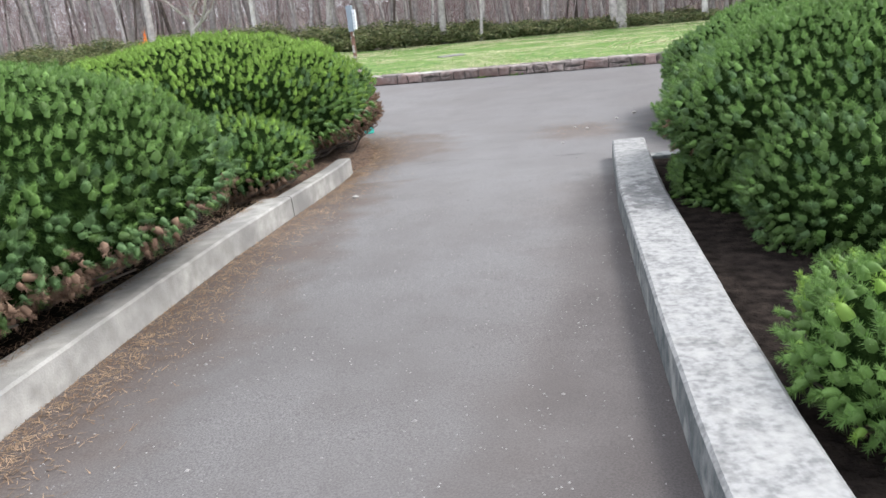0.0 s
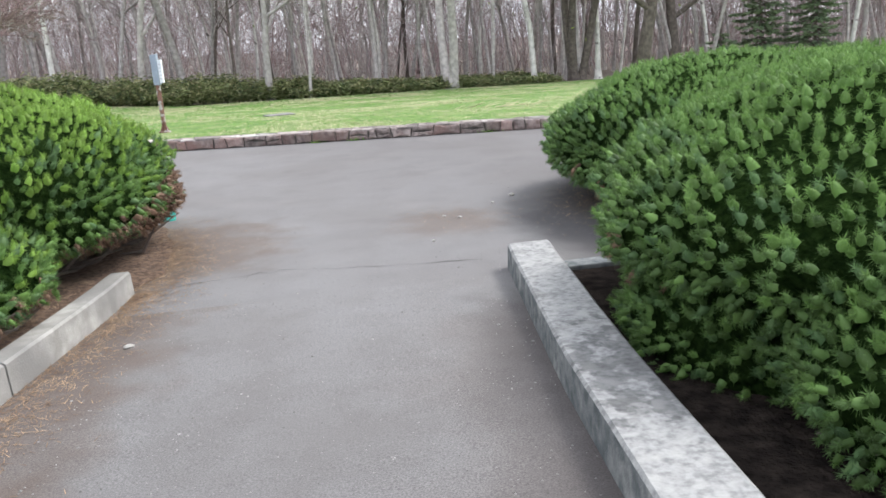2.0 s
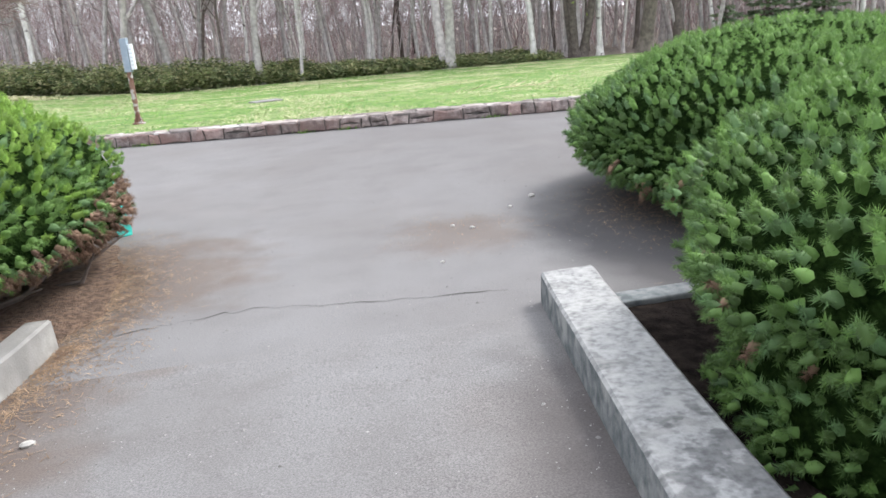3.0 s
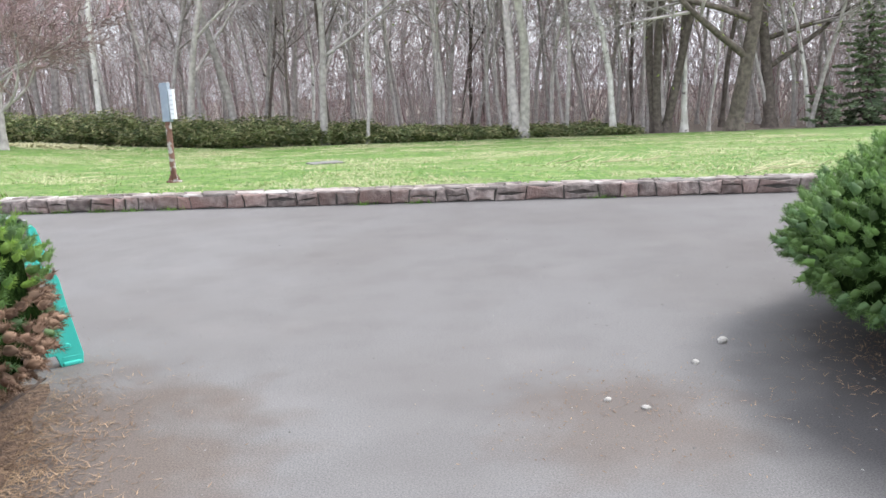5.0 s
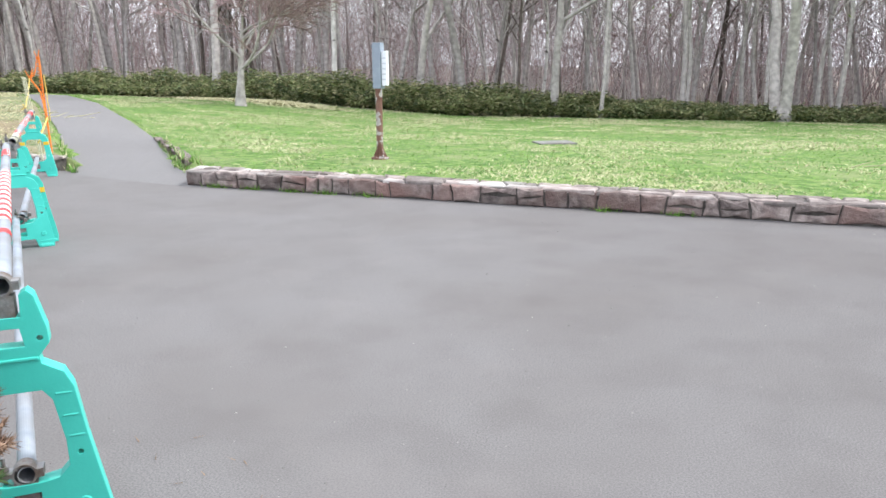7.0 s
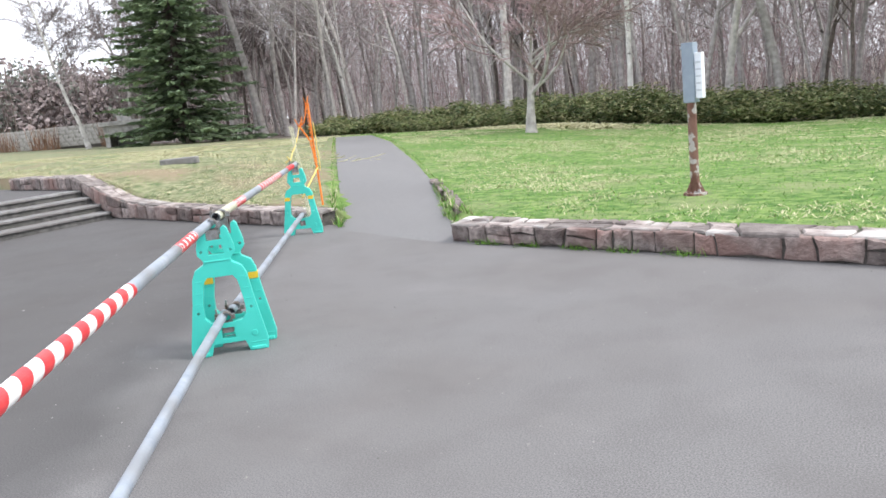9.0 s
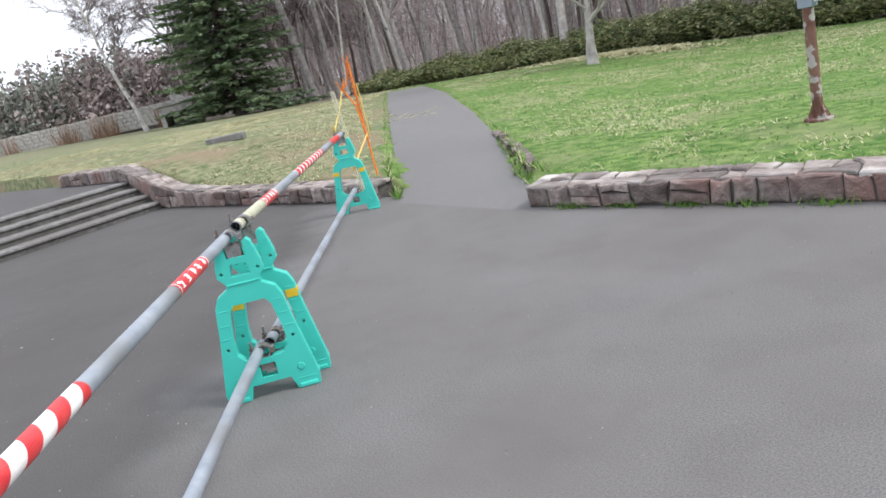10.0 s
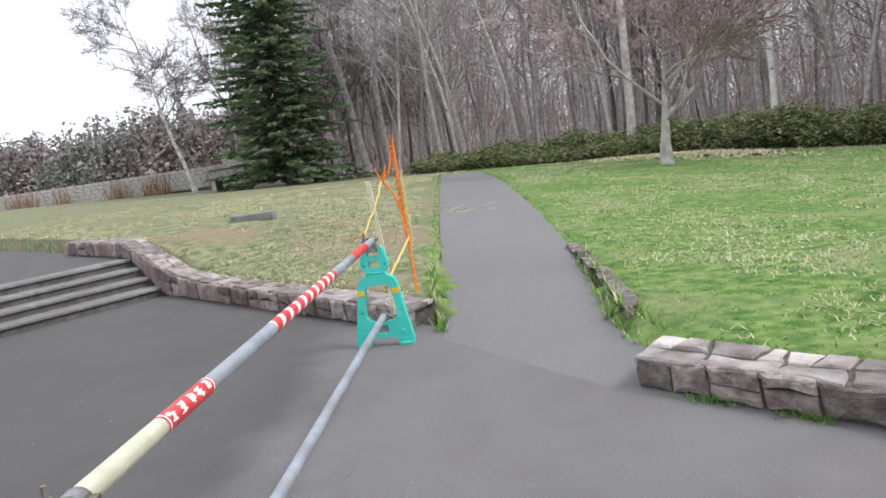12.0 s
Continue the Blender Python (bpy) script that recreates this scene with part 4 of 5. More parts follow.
def leaf_mass(name, label, category, mats, places, seed, length, width):
    """Broad leaves on arching stalks. places: (x, y, ground z, height)."""
    rng = np.random.default_rng(seed)
    P = np.array(places)
    n = len(P)
    K = 16
    a = rng.uniform(0, 2 * np.pi, (n, K))
    up = rng.uniform(-0.35, 0.75, (n, K))
    D = np.stack([np.cos(a), np.sin(a), up], 2)
    D /= np.linalg.norm(D, axis=2)[:, :, None]
    base = P[:, None, :3] + np.stack([rng.normal(0, 0.16, (n, K)), rng.normal(0, 0.16, (n, K)), P[:, 3:4] * rng.uniform(0.05, 1.0, (n, K)) ** 0.7], 2)
    L = length * rng.uniform(0.7, 1.2, (n, K, 1))
    S = np.cross(D, np.array([0, 0, 1.0]) + rng.normal(0, 0.3, (n, K, 3)))
    S /= np.linalg.norm(S, axis=2)[:, :, None]
    sag = np.array([0, 0, -0.25])
    v = np.stack([base, base + D * L * 0.45 - S * width, base + D * L + sag * L, base + D * L * 0.45 + S * width], 2).reshape(-1, 3)
    g = Geo()
    g.v = [tuple(p) for p in v]
    g.f = [(4 * i, 4 * i + 1, 4 * i + 2, 4 * i + 3) for i in range(n * K)]
    g.m = [int(q) for q in (rng.uniform(0, 1, n * K) < 0.28)]
    return tagged(part(name, g, mats), label, category, kind="stuff")


def build_hedge():
    rng = random.Random(9)
    places = []
    for k in range(6800):
        x = rng.uniform(-27, 13)
        deep = rng.random()
        front = lerp(HEDGE_FRONT, x)
        d = front + deep * lerp([(-27, 3), (-14, 3.5), (0, 3), (9, 2.5)], x)
        y = wall_y(x) + d
        h = lerp([(-27, 0.7), (-17, 0.9), (-12, 1.15), (-5, 1.2), (-1, 1.1), (1, 0.75), (9, 0.5), (13, 0.4)], x) * (1.0 + 0.6 * noise.noise((x * 0.55, deep * 2, 4)) + 0.25 * noise.noise((x * 1.7, deep * 3, 9))) * (0.55 + 0.45 * min(1, deep * 2.5)) * rng.uniform(0.7, 1.15)
        places.append((x, y, height(x, d) - 0.03, h))
    leaf_mass("bamboo_grass_hedge", "thick bank of bamboo grass with pale-edged leaves", "hedge", [SASA, SASA_PALE], places, 31, 0.25, 0.040)


def build_lawn():
    rng = np.random.default_rng(77)
    for name, mat, n, label in (("grass", GRASS, 110000, "short fresh green grass of the lawn"), ("dry_grass", STRAW, 150000, "pale dry mown grass strewn over the lawn")):
        g = Geo()
        made = 0
        while made < n:
            d = 0.28 + 25 * rng.random() ** 1.4
            x = rng.uniform(-24, 15)
            y = wall_y(x) + d
            if on_path(x, y, 0.05 if name == "grass" else 0.3):
                continue
            p = 0.8 * noise.noise((x * 0.35, d * 0.35, 3)) + 0.6 * noise.noise((x * 1.5, d * 1.5, 8)) + 0.3 * noise.noise((x * 4.5, d * 4.5, 5))
            left = 0.773 * x + 0.634 * y < 5.8
            if name != "grass" and p + 0.45 * (rng.random() - 0.5) < (-0.05 if left else 0.10):
                continue
            if name == "grass" and left and rng.random() < 0.75:
                continue
            made += 1
            z = height(x, d)
            far = 1 + d / 14
            a = rng.uniform(0, 6.28)
            if name == "grass":
                h, ln, wd = rng.uniform(0.006, 0.022), rng.uniform(0.02, 0.05), 0.005 * far
            else:
                h, ln, wd = rng.uniform(0.008, 0.03), rng.uniform(0.03, 0.065), 0.0042 * far
            c, s = math.cos(a), math.sin(a)
            g.add([(x - s * wd, y + c * wd, z), (x + s * wd, y - c * wd, z), (x + c * ln, y + s * ln, z + h)], [(0, 1, 2)])
        tagged(part(name, g, mat), label, "grass", kind="stuff")


build_walls()
build_steps()
build_woods()
build_hedge()
build_lawn()


# ---- barricade ----
def panel_geo():
    """The plastic A-shaped stand: an outline with openings, given depth."""
    half = [(0.085, 0.062), (0.105, 0.0), (0.205, 0.0), (0.21, 0.05), (0.165, 0.30), (0.145, 0.44), (0.125, 0.485), (0.075, 0.515), (0.072, 0.535), (0.10, 0.57), (0.098, 0.61), (0.075, 0.70), (0.06, 0.715), (0.042, 0.705), (0.04, 0.645)]
    outer = half + [(-x, z) for x, z in reversed(half)]
    holes = [[(-0.112, 0.215), (-0.085, 0.185), (-0.045, 0.178), (0.045, 0.178), (0.085, 0.185), (0.112, 0.215), (0.110, 0.29), (0.090, 0.41), (0.068, 0.44), (-0.068, 0.44), (-0.090, 0.41), (-0.110, 0.29)],
             [(-0.035, 0.09), (0.035, 0.09), (0.035, 0.15), (-0.035, 0.15)],
             [(-0.042, 0.565), (0.042, 0.565), (0.034, 0.615), (-0.034, 0.615)]]
    for cx, cz in ((0.078, 0.585), (-0.078, 0.585), (0.142, 0.25), (-0.142, 0.25)):
        holes.append([(cx + 0.008 * math.cos(k * 1.047), cz + 0.008 * math.sin(k * 1.047)) for k in range(6)])
    bm = bmesh.new()
    edges = []
    for loop in [outer] + holes:
        vs = [bm.verts.new((x, -0.026, z)) for x, z in loop]
        edges += [bm.edges.new((vs[i], vs[(i + 1) % len(vs)])) for i in range(len(vs))]
    bmesh.ops.triangle_fill(bm, edges=edges, use_beauty=True, use_dissolve=True)
    ext = bmesh.ops.extrude_face_region(bm, geom=bm.faces[:])
    for v in [q for q in ext["geom"] if isinstance(q, bmesh.types.BMVert)]:
        v.co.y = 0.026
    bmesh.ops.recalc_face_normals(bm, faces=bm.faces)
    me = bpy.data.meshes.new("panel")
    bm.to_mesh(me)
    bm.free()
    me.materials.append(GREEN_PLASTIC)
    return me


def ring_band(g, c, axis, r, width, n=20, slot=0):
    a = Vector(axis).normalized()
    c = Vector(c)
    g.tube([c - a * width / 2, c + a * width / 2], [r, r], n, slot=slot)


def clamp_geo(z):
    """A pipe clamp: a bracket, two half rings with flanges, bolts with nuts. The pipe runs along y."""
    g = Geo()
    g.box(-0.03, 0.03, -0.022, 0.022, z - 0.085, z - 0.026)
    for s in (-1, 1):
        arc = [(0.031 * math.cos(t), z + 0.031 * math.sin(t)) for t in [s * (math.pi / 2 - math.pi * k / 10) + (0 if s > 0 else math.pi) for k in range(11)]]
        inner = [(x * 0.82, z + (q - z) * 0.82) for x, q in arc]
        n = len(arc)
        vs = []
        for y in (-0.022, 0.022):
            vs += [(x, y, q) for x, q in arc] + [(x, y, q) for x, q in inner]
        fs = []
        for i in range(n - 1):
            fs += [(i, i + 1, 2 * n + i + 1, 2 * n + i), (n + i + 1, n + i, 3 * n + i, 3 * n + i + 1), (i + 1, i, n + i, n + i + 1), (2 * n + i, 2 * n + i + 1, 3 * n + i + 1, 3 * n + i)]
        g.add(vs, fs)
    g.box(-0.062, -0.028, -0.020, 0.020, z - 0.006, z + 0.008)
    g.box(0.028, 0.046, -0.020, 0.020, z - 0.012, z + 0.012)
    g.tube([(-0.05, 0, z - 0.04), (-0.05, 0, z + 0.05)], [0.006, 0.006], 8, True)
    g.tube([(-0.05, 0, z + 0.010), (-0.05, 0, z + 0.024)], [0.013, 0.013], 6, True)
    return g


def build_barricade():
    me = panel_geo()
    clamps = [[mesh("clamp", clamp_geo(z), CLAMP) for z in pair] for pair in ((0.728, 0.205), (0.757, 0.215))]

    for x, y, turn, tape, where in ((-0.93, 8.71, 32, False, "beside a shrub"), (-3.42, 11.84, 44, False, "beside another stand"), (-3.50, 11.99, 42, True, "behind another stand"), (-5.85, 15.20, 30, True, "against the stone edging")):
        root = tagged(new("barricade_stand"), "turquoise plastic barricade stand with steel clamps " + where, "barricade", "barricade stands")
        root.matrix_basis = pose(x, y, 0, 0, 0, turn)
        part("panel", me, None, root, bevel=0.007)
        for s in (-1, 1):
            g = Geo()
            g.box(min(s * 0.112, s * 0.195), max(s * 0.112, s * 0.195), -0.034, 0.034, 0.0, 0.022)
            part("foot", g, GREEN_PLASTIC, root, bevel=0.006)
            for z, xa, xb in ((0.045, 0.112, 0.198), (0.30, 0.118, 0.158), (0.36, 0.108, 0.148), (0.425, 0.096, 0.138)):
                g = Geo()
                g.box(min(s * xa, s * xb), max(s * xa, s * xb), -0.0275, 0.0275, z - 0.004, z + 0.004)
                part("rib", g, GREEN_PLASTIC, root, bevel=0.003)
            g = Geo()
            g.tube([(s * 0.14, -0.030, 0.10), (s * 0.14, 0.030, 0.10)], [0.017, 0.017], 14, True)
            part("boss", g, GREEN_PLASTIC, root, bevel=0.003)
            if tape:
                g = Geo()
                g.box(min(s * 0.098, s * 0.152), max(s * 0.098, s * 0.152), -0.0285, 0.0285, 0.375, 0.412)
                part("tape", g, YELLOW, root, "yellow reflective tape")
        g = Geo()
        g.box(-0.07, 0.07, -0.030, 0.030, 0.525, 0.535)
        part("rib", g, GREEN_PLASTIC, root, bevel=0.003)
        for me2 in clamps[1 if tape else 0]:
            part("clamp", me2, None, root, "galvanised pipe clamp")
    c_hi, c_lo = Vector((-0.945, 8.735, 0.728)), Vector((-0.945, 8.735, 0.205))
    a1, a2, b = Vector((-3.45, 11.84, 0)), Vector((-3.475, 11.94, 0)), Vector((-5.81, 15.16, 0))
    runs = ((c_hi, a1 + Vector((0, 0, 0.728)), 0, STEEL), (a2 + Vector((0, 0, 0.757)), b + Vector((0, 0, 0.757)), 1, STEEL), (c_lo, a1 + Vector((0, 0, 0.205)), 2, STEEL), (a2 + Vector((0, 0, 0.215)), b + Vector((0, 0, 0.215)), 3, STEEL))
    for p, q, k, mat in runs:
        u = (q - p).normalized()
        root = tagged(new("scaffold_pipe"), ("grey steel scaffold pipe wrapped in red and white tape" if k < 2 else "plain grey galvanised steel scaffold pipe"), "pipe", "barricade pipes")
        root.matrix_basis = Matrix.Translation(p) @ u.to_track_quat("Y", "Z").to_matrix().to_4x4()
        g = Geo()
        n = 24
        L = (q - p).length + 0.07
        rr = 0.0243
        g.tube([(0, -0.05, 0), (0, L, 0)], [rr, rr], n)
        g.tube([(0, L, 0), (0, -0.05, 0)], [0.0215, 0.0215], n)
        vs = []
        for y in (-0.05, L):
            for r in (rr, 0.0215):
                vs += [(r * math.cos(2 * math.pi * i / n), y, r * math.sin(2 * math.pi * i / n)) for i in range(n)]
        fs = []
        for i in range(n):
            j = (i + 1) % n
            fs += [(i, n + i, n + j, j), (2 * n + i, 2 * n + j, 3 * n + j, 3 * n + i)]
        g.add(vs, fs)
        part("tube", g, mat, root, smooth=False)

        def sleeve(y0, y1, pitch, duty, name, label, lift=0.0012):
            """Spiral tape: bands of red on white between y0 and y1."""
            for red in (0, 1):
                g = Geo()
                m = 24
                turns = int((y1 - y0) / pitch) + 2
                r = rr + lift + (0.0006 if red else 0)
                if not red:
                    g.tube([(0, y0, 0), (0, y1, 0)], [r, r], m)
                else:
                    for t in range(-1, turns):
                        for i in range(m):
                            s0, s1 = y0 + pitch * (t + i / m), y0 + pitch * (t + (i + 1) / m)
                            quad = []
                            for ang, s in ((i, s0), (i + 1, s1)):
                                c, d = r * math.cos(2 * math.pi * ang / m), r * math.sin(2 * math.pi * ang / m)
                                lo_, hi_ = max(y0, min(y1, s)), max(y0, min(y1, s + pitch * duty))
                                quad.append(((c, lo_, d), (c, hi_, d)))
                            if quad[0][1][1] - quad[0][0][1] > 1e-4 or quad[1][1][1] - quad[1][0][1] > 1e-4:
                                g.add([quad[0][0], quad[1][0], quad[1][1], quad[0][1]], [(3, 2, 1, 0)])
                part(name, g, RED if red else WHITE, root, label if red else "white tape", smooth=False)

        def tag(y0, y1):
            g = Geo()
            g.tube([(0, y0, 0), (0, y1, 0)], [rr + 0.0014, rr + 0.0014], 24)
            part("tape", g, RED, root, "red warning sleeve")
            g = Geo()
            for e in (y0 + 0.012, y1 - 0.012):
                ring_band(g, (0, e, 0), (0, 1, 0), rr + 0.0022, 0.008, 24)
            rng = random.Random(3)
            k2 = 5
            for i in range(k2):
                yc = y0 + (y1 - y0) * (i + 0.7) / (k2 + 0.4)
                for a0 in (-20, 150):
                    a = radians(a0 + 25 + rng.uniform(-8, 8))
                    pts = []
                    for t in range(6):
                        aa = a + radians(14 * t)
                        pts.append((aa, yc + rng.uniform(-0.012, 0.012)))
                    r = rr + 0.0024
                    for t in range(5):
                        (p0, q0), (p1, q1) = pts[t], pts[t + 1]
                        hw = rng.uniform(0.004, 0.017)
                        g.add([(r * math.cos(p0), q0 - hw, r * math.sin(p0)), (r * math.cos(p1), q1 - hw, r * math.sin(p1)), (r * math.cos(p1), q1 + hw, r * math.sin(p1)), (r * math.cos(p0), q0 + hw, r * math.sin(p0))], [(0, 1, 2, 3)])
            part("marking", g, WHITE, root, "white illegible marking")

        if k == 0:
            sleeve(0.85, 2.38, 0.135, 0.5, "tape", "red spiral tape")
            tag(3.16, 3.56)
            g = Geo()
            ring_band(g, (0, 0.62, 0), (0, 1, 0), rr + 0.0016, 0.07, 24)
            part("tape", g, RED, root, "red tape")
        if k == 1:
            tag(0.47, 0.80)
            sleeve(1.47, 2.62, 0.12, 0.62, "tape", "red spiral tape")
            g = Geo()
            ring_band(g, (0, 3.45, 0), (0, 1, 0), rr + 0.0016, 0.5, 24)
            part("tape", g, RED, root, "faded red tape")
            g = Geo()
            ring_band(g, (0, 0.22, 0), (0, 1, 0), rr + 0.0009, 0.52, 24)
            part("coating", g, STEEL_OLD, root, "yellowed pipe end")


# ---- orange rope on a stake ----
def rope(g, pts, r, seed=0, slot=0):
    rng = random.Random(seed)
    fine = []
    for i in range(len(pts) - 1):
        p, q = Vector(pts[i]), Vector(pts[i + 1])
        m = 6
        for k in range(m):
            fine.append(p.lerp(q, k / m) + Vector((rng.gauss(0, 1), rng.gauss(0, 1), rng.gauss(0, 1))) * r * 0.4)
    fine.append(Vector(pts[-1]))
    g.tube(fine, [r] * len(fine), 6, True, slot)


def build_rope():
    x, y = -6.33, 16.10
    z = ground_z(x, y)
    root = tagged(new("rope_stake"), "thin stake wound with frayed orange rope on the lawn", "stake")
    root.matrix_basis = pose(x, y, z)
    g = Geo()
    g.tube([(0.02, 0, -0.1), (0.0, 0, 0.45), (-0.01, 0, 1.22)], [0.013, 0.012, 0.011], 8, True)
    part("stake", g, ORANGE, root, "orange stake")
    g = Geo()
    pts = []
    for k in range(90):
        t = k / 89
        zz = 0.42 + 0.8 * t
        cx = 0.0 - 0.035 * max(0, (zz - 0.45) / 0.77)
        pts.append((cx + 0.017 * math.cos(k * 1.2), 0.017 * math.sin(k * 1.2), zz))
    g.tube(pts, [0.006] * len(pts), 5)
    part("rope", g, ORANGE, root, "orange rope winding")
    g = Geo()
    rope(g, [(-0.035, 0, 1.20), (-0.06, -0.05, 1.0), (-0.10, -0.10, 0.95)], 0.007, 1)
    rope(g, [(-0.10, -0.10, 0.97), (-0.05, -0.06, 0.86), (-0.02, -0.03, 0.78), (0.02, -0.02, 0.48)], 0.010, 2)
    rng = random.Random(8)
    for k in range(5):
        a = rng.uniform(0, 6.28)
        rope(g, [(-0.10, -0.10, 0.95), (-0.10 + 0.05 * math.cos(a), -0.10 + 0.05 * math.sin(a), 0.99 + 0.02 * k)], 0.006, k + 10)
        rope(g, [(-0.035, 0, 1.18), (-0.035 + 0.035 * math.cos(a), 0.03 * math.sin(a), 1.26 + 0.01 * k)], 0.005, k + 20)
    part("knot", g, ORANGE, root, "orange knotted rope end")
    g = Geo()
    end = Vector((-5.93, 15.22, 0.80)) - Vector((x, y, z))
    top = Vector((-0.10, -0.10, 0.95))
    rope(g, [tuple(top), tuple(top.lerp(end, 0.5) - Vector((0, 0, 0.03))), tuple(end)], 0.006, 30)
    rope(g, [(0.02, 0.01, 1.0), (0.05, 0, 0.5), (0.045, 0, 0.42)], 0.006, 31)
    low = Vector((-5.80, 15.2, 0.40)) - Vector((x, y, z))
    rope(g, [(0.01, 0, 0.46), tuple(Vector((0.01, 0, 0.46)).lerp(low, 0.6)), tuple(low)], 0.009, 32)
    for k in range(4):
        rope(g, [tuple(end), (end.x + rng.uniform(-0.05, 0.05), end.y + rng.uniform(-0.05, 0.05), end.z + rng.uniform(-0.02, 0.06))], 0.006, 40 + k)
    part("guy_rope", g, ROPE_YELLOW, root, "yellow rope tied to the pipe")
    # pale net strip
    g = Geo()
    for k in range(5):
        px = -6.02 + 0.012 * k
        rope(g, [(px - x - 0.22, 15.62 - y, 1.0 - z + 0.15), (px - x - 0.05 + 0.02 * (k % 2), 15.5 - y, 0.55 - z), (px - x + 0.05, 15.42 - y, 0.16 - z)], 0.003, 60 + k)
    for k in range(14):
        t = k / 13
        px, py, pz = -6.24 + 0.24 * t - x, 15.62 - 0.2 * t - y, 1.15 - 0.98 * t - z
        rope(g, [(px - 0.02, py, pz), (px + 0.06, py, pz - 0.03)], 0.003, 80 + k)
    part("net", g, PALE_ROPE, root, "pale frayed net strip")


# ---- signpost ----
def build_signpost():
    root = tagged(new("signpost"), "rusty steel post with grey sign box on the lawn", "signpost")
    root.matrix_basis = pose(-1.96, 16.32, ground_z(-1.96, 16.32), 0, 0, 0)
    g = Geo()
    g.tube([(0, 0, -0.1), (0, 0, 1.37)], [0.041, 0.041], 20, True)
    part("post", g, RUST, root, "flaking rusty steel tube", smooth=False)
    g = Geo()
    for k in range(4):
        a = radians(45 + 90 * k)
        c, s = math.cos(a), math.sin(a)
        g.add([(0.035 * c - 0.004 * s, 0.035 * s + 0.004 * c, 0.02), (0.10 * c - 0.004 * s, 0.10 * s + 0.004 * c, 0.02), (0.04 * c - 0.004 * s, 0.04 * s + 0.004 * c, 0.14),
               (0.035 * c + 0.004 * s, 0.035 * s - 0.004 * c, 0.02), (0.10 * c + 0.004 * s, 0.10 * s - 0.004 * c, 0.02), (0.04 * c + 0.004 * s, 0.04 * s - 0.004 * c, 0.14)],
              [(0, 1, 2), (5, 4, 3), (1, 4, 5, 2), (0, 3, 4, 1)])
    part("gusset", g, RUST, root, "rusty gusset plates")
    g = Geo()
    g.tube([(0, 0, -0.02), (0, 0, 0.022)], [0.115, 0.11], 8, True)
    part("base_plate", g, RUST, root, "rusty base plate")
    box = Geo()
    box.box(-0.055, 0.055, -0.05, 0.055, 0.85, 1.385)
    b = part("sign_box", box, BOARD_GREY, root, "blue-grey painted metal box", bevel=0.006)
    b.matrix_basis = Matrix.Rotation(radians(-12), 4, "Z")
    g = Geo()
    g.box(0.058, 0.125, -0.03, 0.03, 0.885, 1.29)
    part("board", g, PAPER, b, "white notice board", bevel=0.004)
    g = Geo()
    for k in range(5):
        g.box(0.068, 0.115, -0.0335, -0.0305, 0.95 + 0.062 * k, 0.966 + 0.062 * k)
    part("writing", g, FAINT, b, "grey bars of unreadable writing")
    g = Geo()
    g.tube([(-0.055, 0.0, 1.34), (-0.085, 0.0, 1.34)], [0.012, 0.012], 8, True)
    g.tube([(-0.055, 0.0, 1.30), (-0.075, 0.0, 1.30)], [0.010, 0.010], 8, True)
    part("bolt", g, BOARD_GREY, b, "blue-grey bolts")


# ---- fir, far tree line, stone wall ----
def build_fir(x, y, h, rad, seed, name="fir_tree", label="tall dark green fir with drooping boughs", clear=0.9):
    rng = random.Random(seed)
    root = tagged(new(name), label, "tree")
    root.matrix_basis = pose(x, y, ground_z(x, y))
    g = Geo()
    g.tube([(0, 0, -0.2), (0.03, 0, h * 0.5), (0, 0, h * 0.98)], [rad * 0.055, rad * 0.03, 0.02], 9)
    part("trunk", g, DARKBARK, root)
    bough, needles = Geo(), Geo()
    k = 0
    z = clear
    while z < h - 0.25:
        f = 1 - (z - clear) / (h - clear)
        r = rad * (0.14 + 0.86 * f ** 0.8)
        n = max(5, int(4 + 5 * f))
        for i in range(n):
            a = 6.283 * (i + rng.random() * 0.8) / n + k * 0.7
            ln = r * rng.uniform(0.5, 1.15) * (1 + 0.18 * math.sin(k * 1.9 + 2 * math.sin(a)))
            c, s = math.cos(a), math.sin(a)
            tip = Vector((c * ln, s * ln, z - 0.20 * ln + 0.10))
            b0 = Vector((0, 0, z + rng.uniform(-0.25, 0.25)))
            mid = Vector((c * ln * 0.55, s * ln * 0.55, z - 0.16 * ln))
            bough.tube([b0, mid, tip], [0.025 + 0.02 * f, 0.02, 0.006], 4)
            m = int(4 + ln * 5.5)
            for t in range(m):
                u = 0.18 + 0.82 * (t + rng.random()) / m
                p = b0.lerp(mid, u / 0.55) if u < 0.55 else mid.lerp(tip, (u - 0.55) / 0.45)
                for sd in (-1, 1):
                    w = (0.20 + 0.34 * ln * (1 - u) ** 0.6 * 0.5) * rng.uniform(0.7, 1.2)
                    out = Vector((c * 0.75 - s * sd * 0.8, s * 0.75 + c * sd * 0.8, rng.uniform(-0.55, 0.12))).normalized()
                    up = Vector((rng.gauss(0, 0.3), rng.gauss(0, 0.3), 1)).normalized()
                    sv = out.cross(up).normalized() * w * 0.24
                    e = p + out * w
                    m1 = p + out * w * 0.5
                    needles.add([tuple(p), tuple(m1 + sv), tuple(e), tuple(m1 - sv)], [(0, 1, 2, 3)])
                    m2 = p + out * w * 0.55
                    dn = Vector((0, 0, -0.16 * w - 0.05))
                    needles.add([tuple(p), tuple(m2 + dn + sv * 0.4), tuple(e), tuple(m2 + sv * 0.2)], [(0, 1, 2, 3)])
        z += 0.24 + 0.16 * f
        k += 1
    tagged(part("bough", bough, DARKBARK, root), kind="stuff")
    tagged(part("crown", needles, FIR, root), kind="stuff")


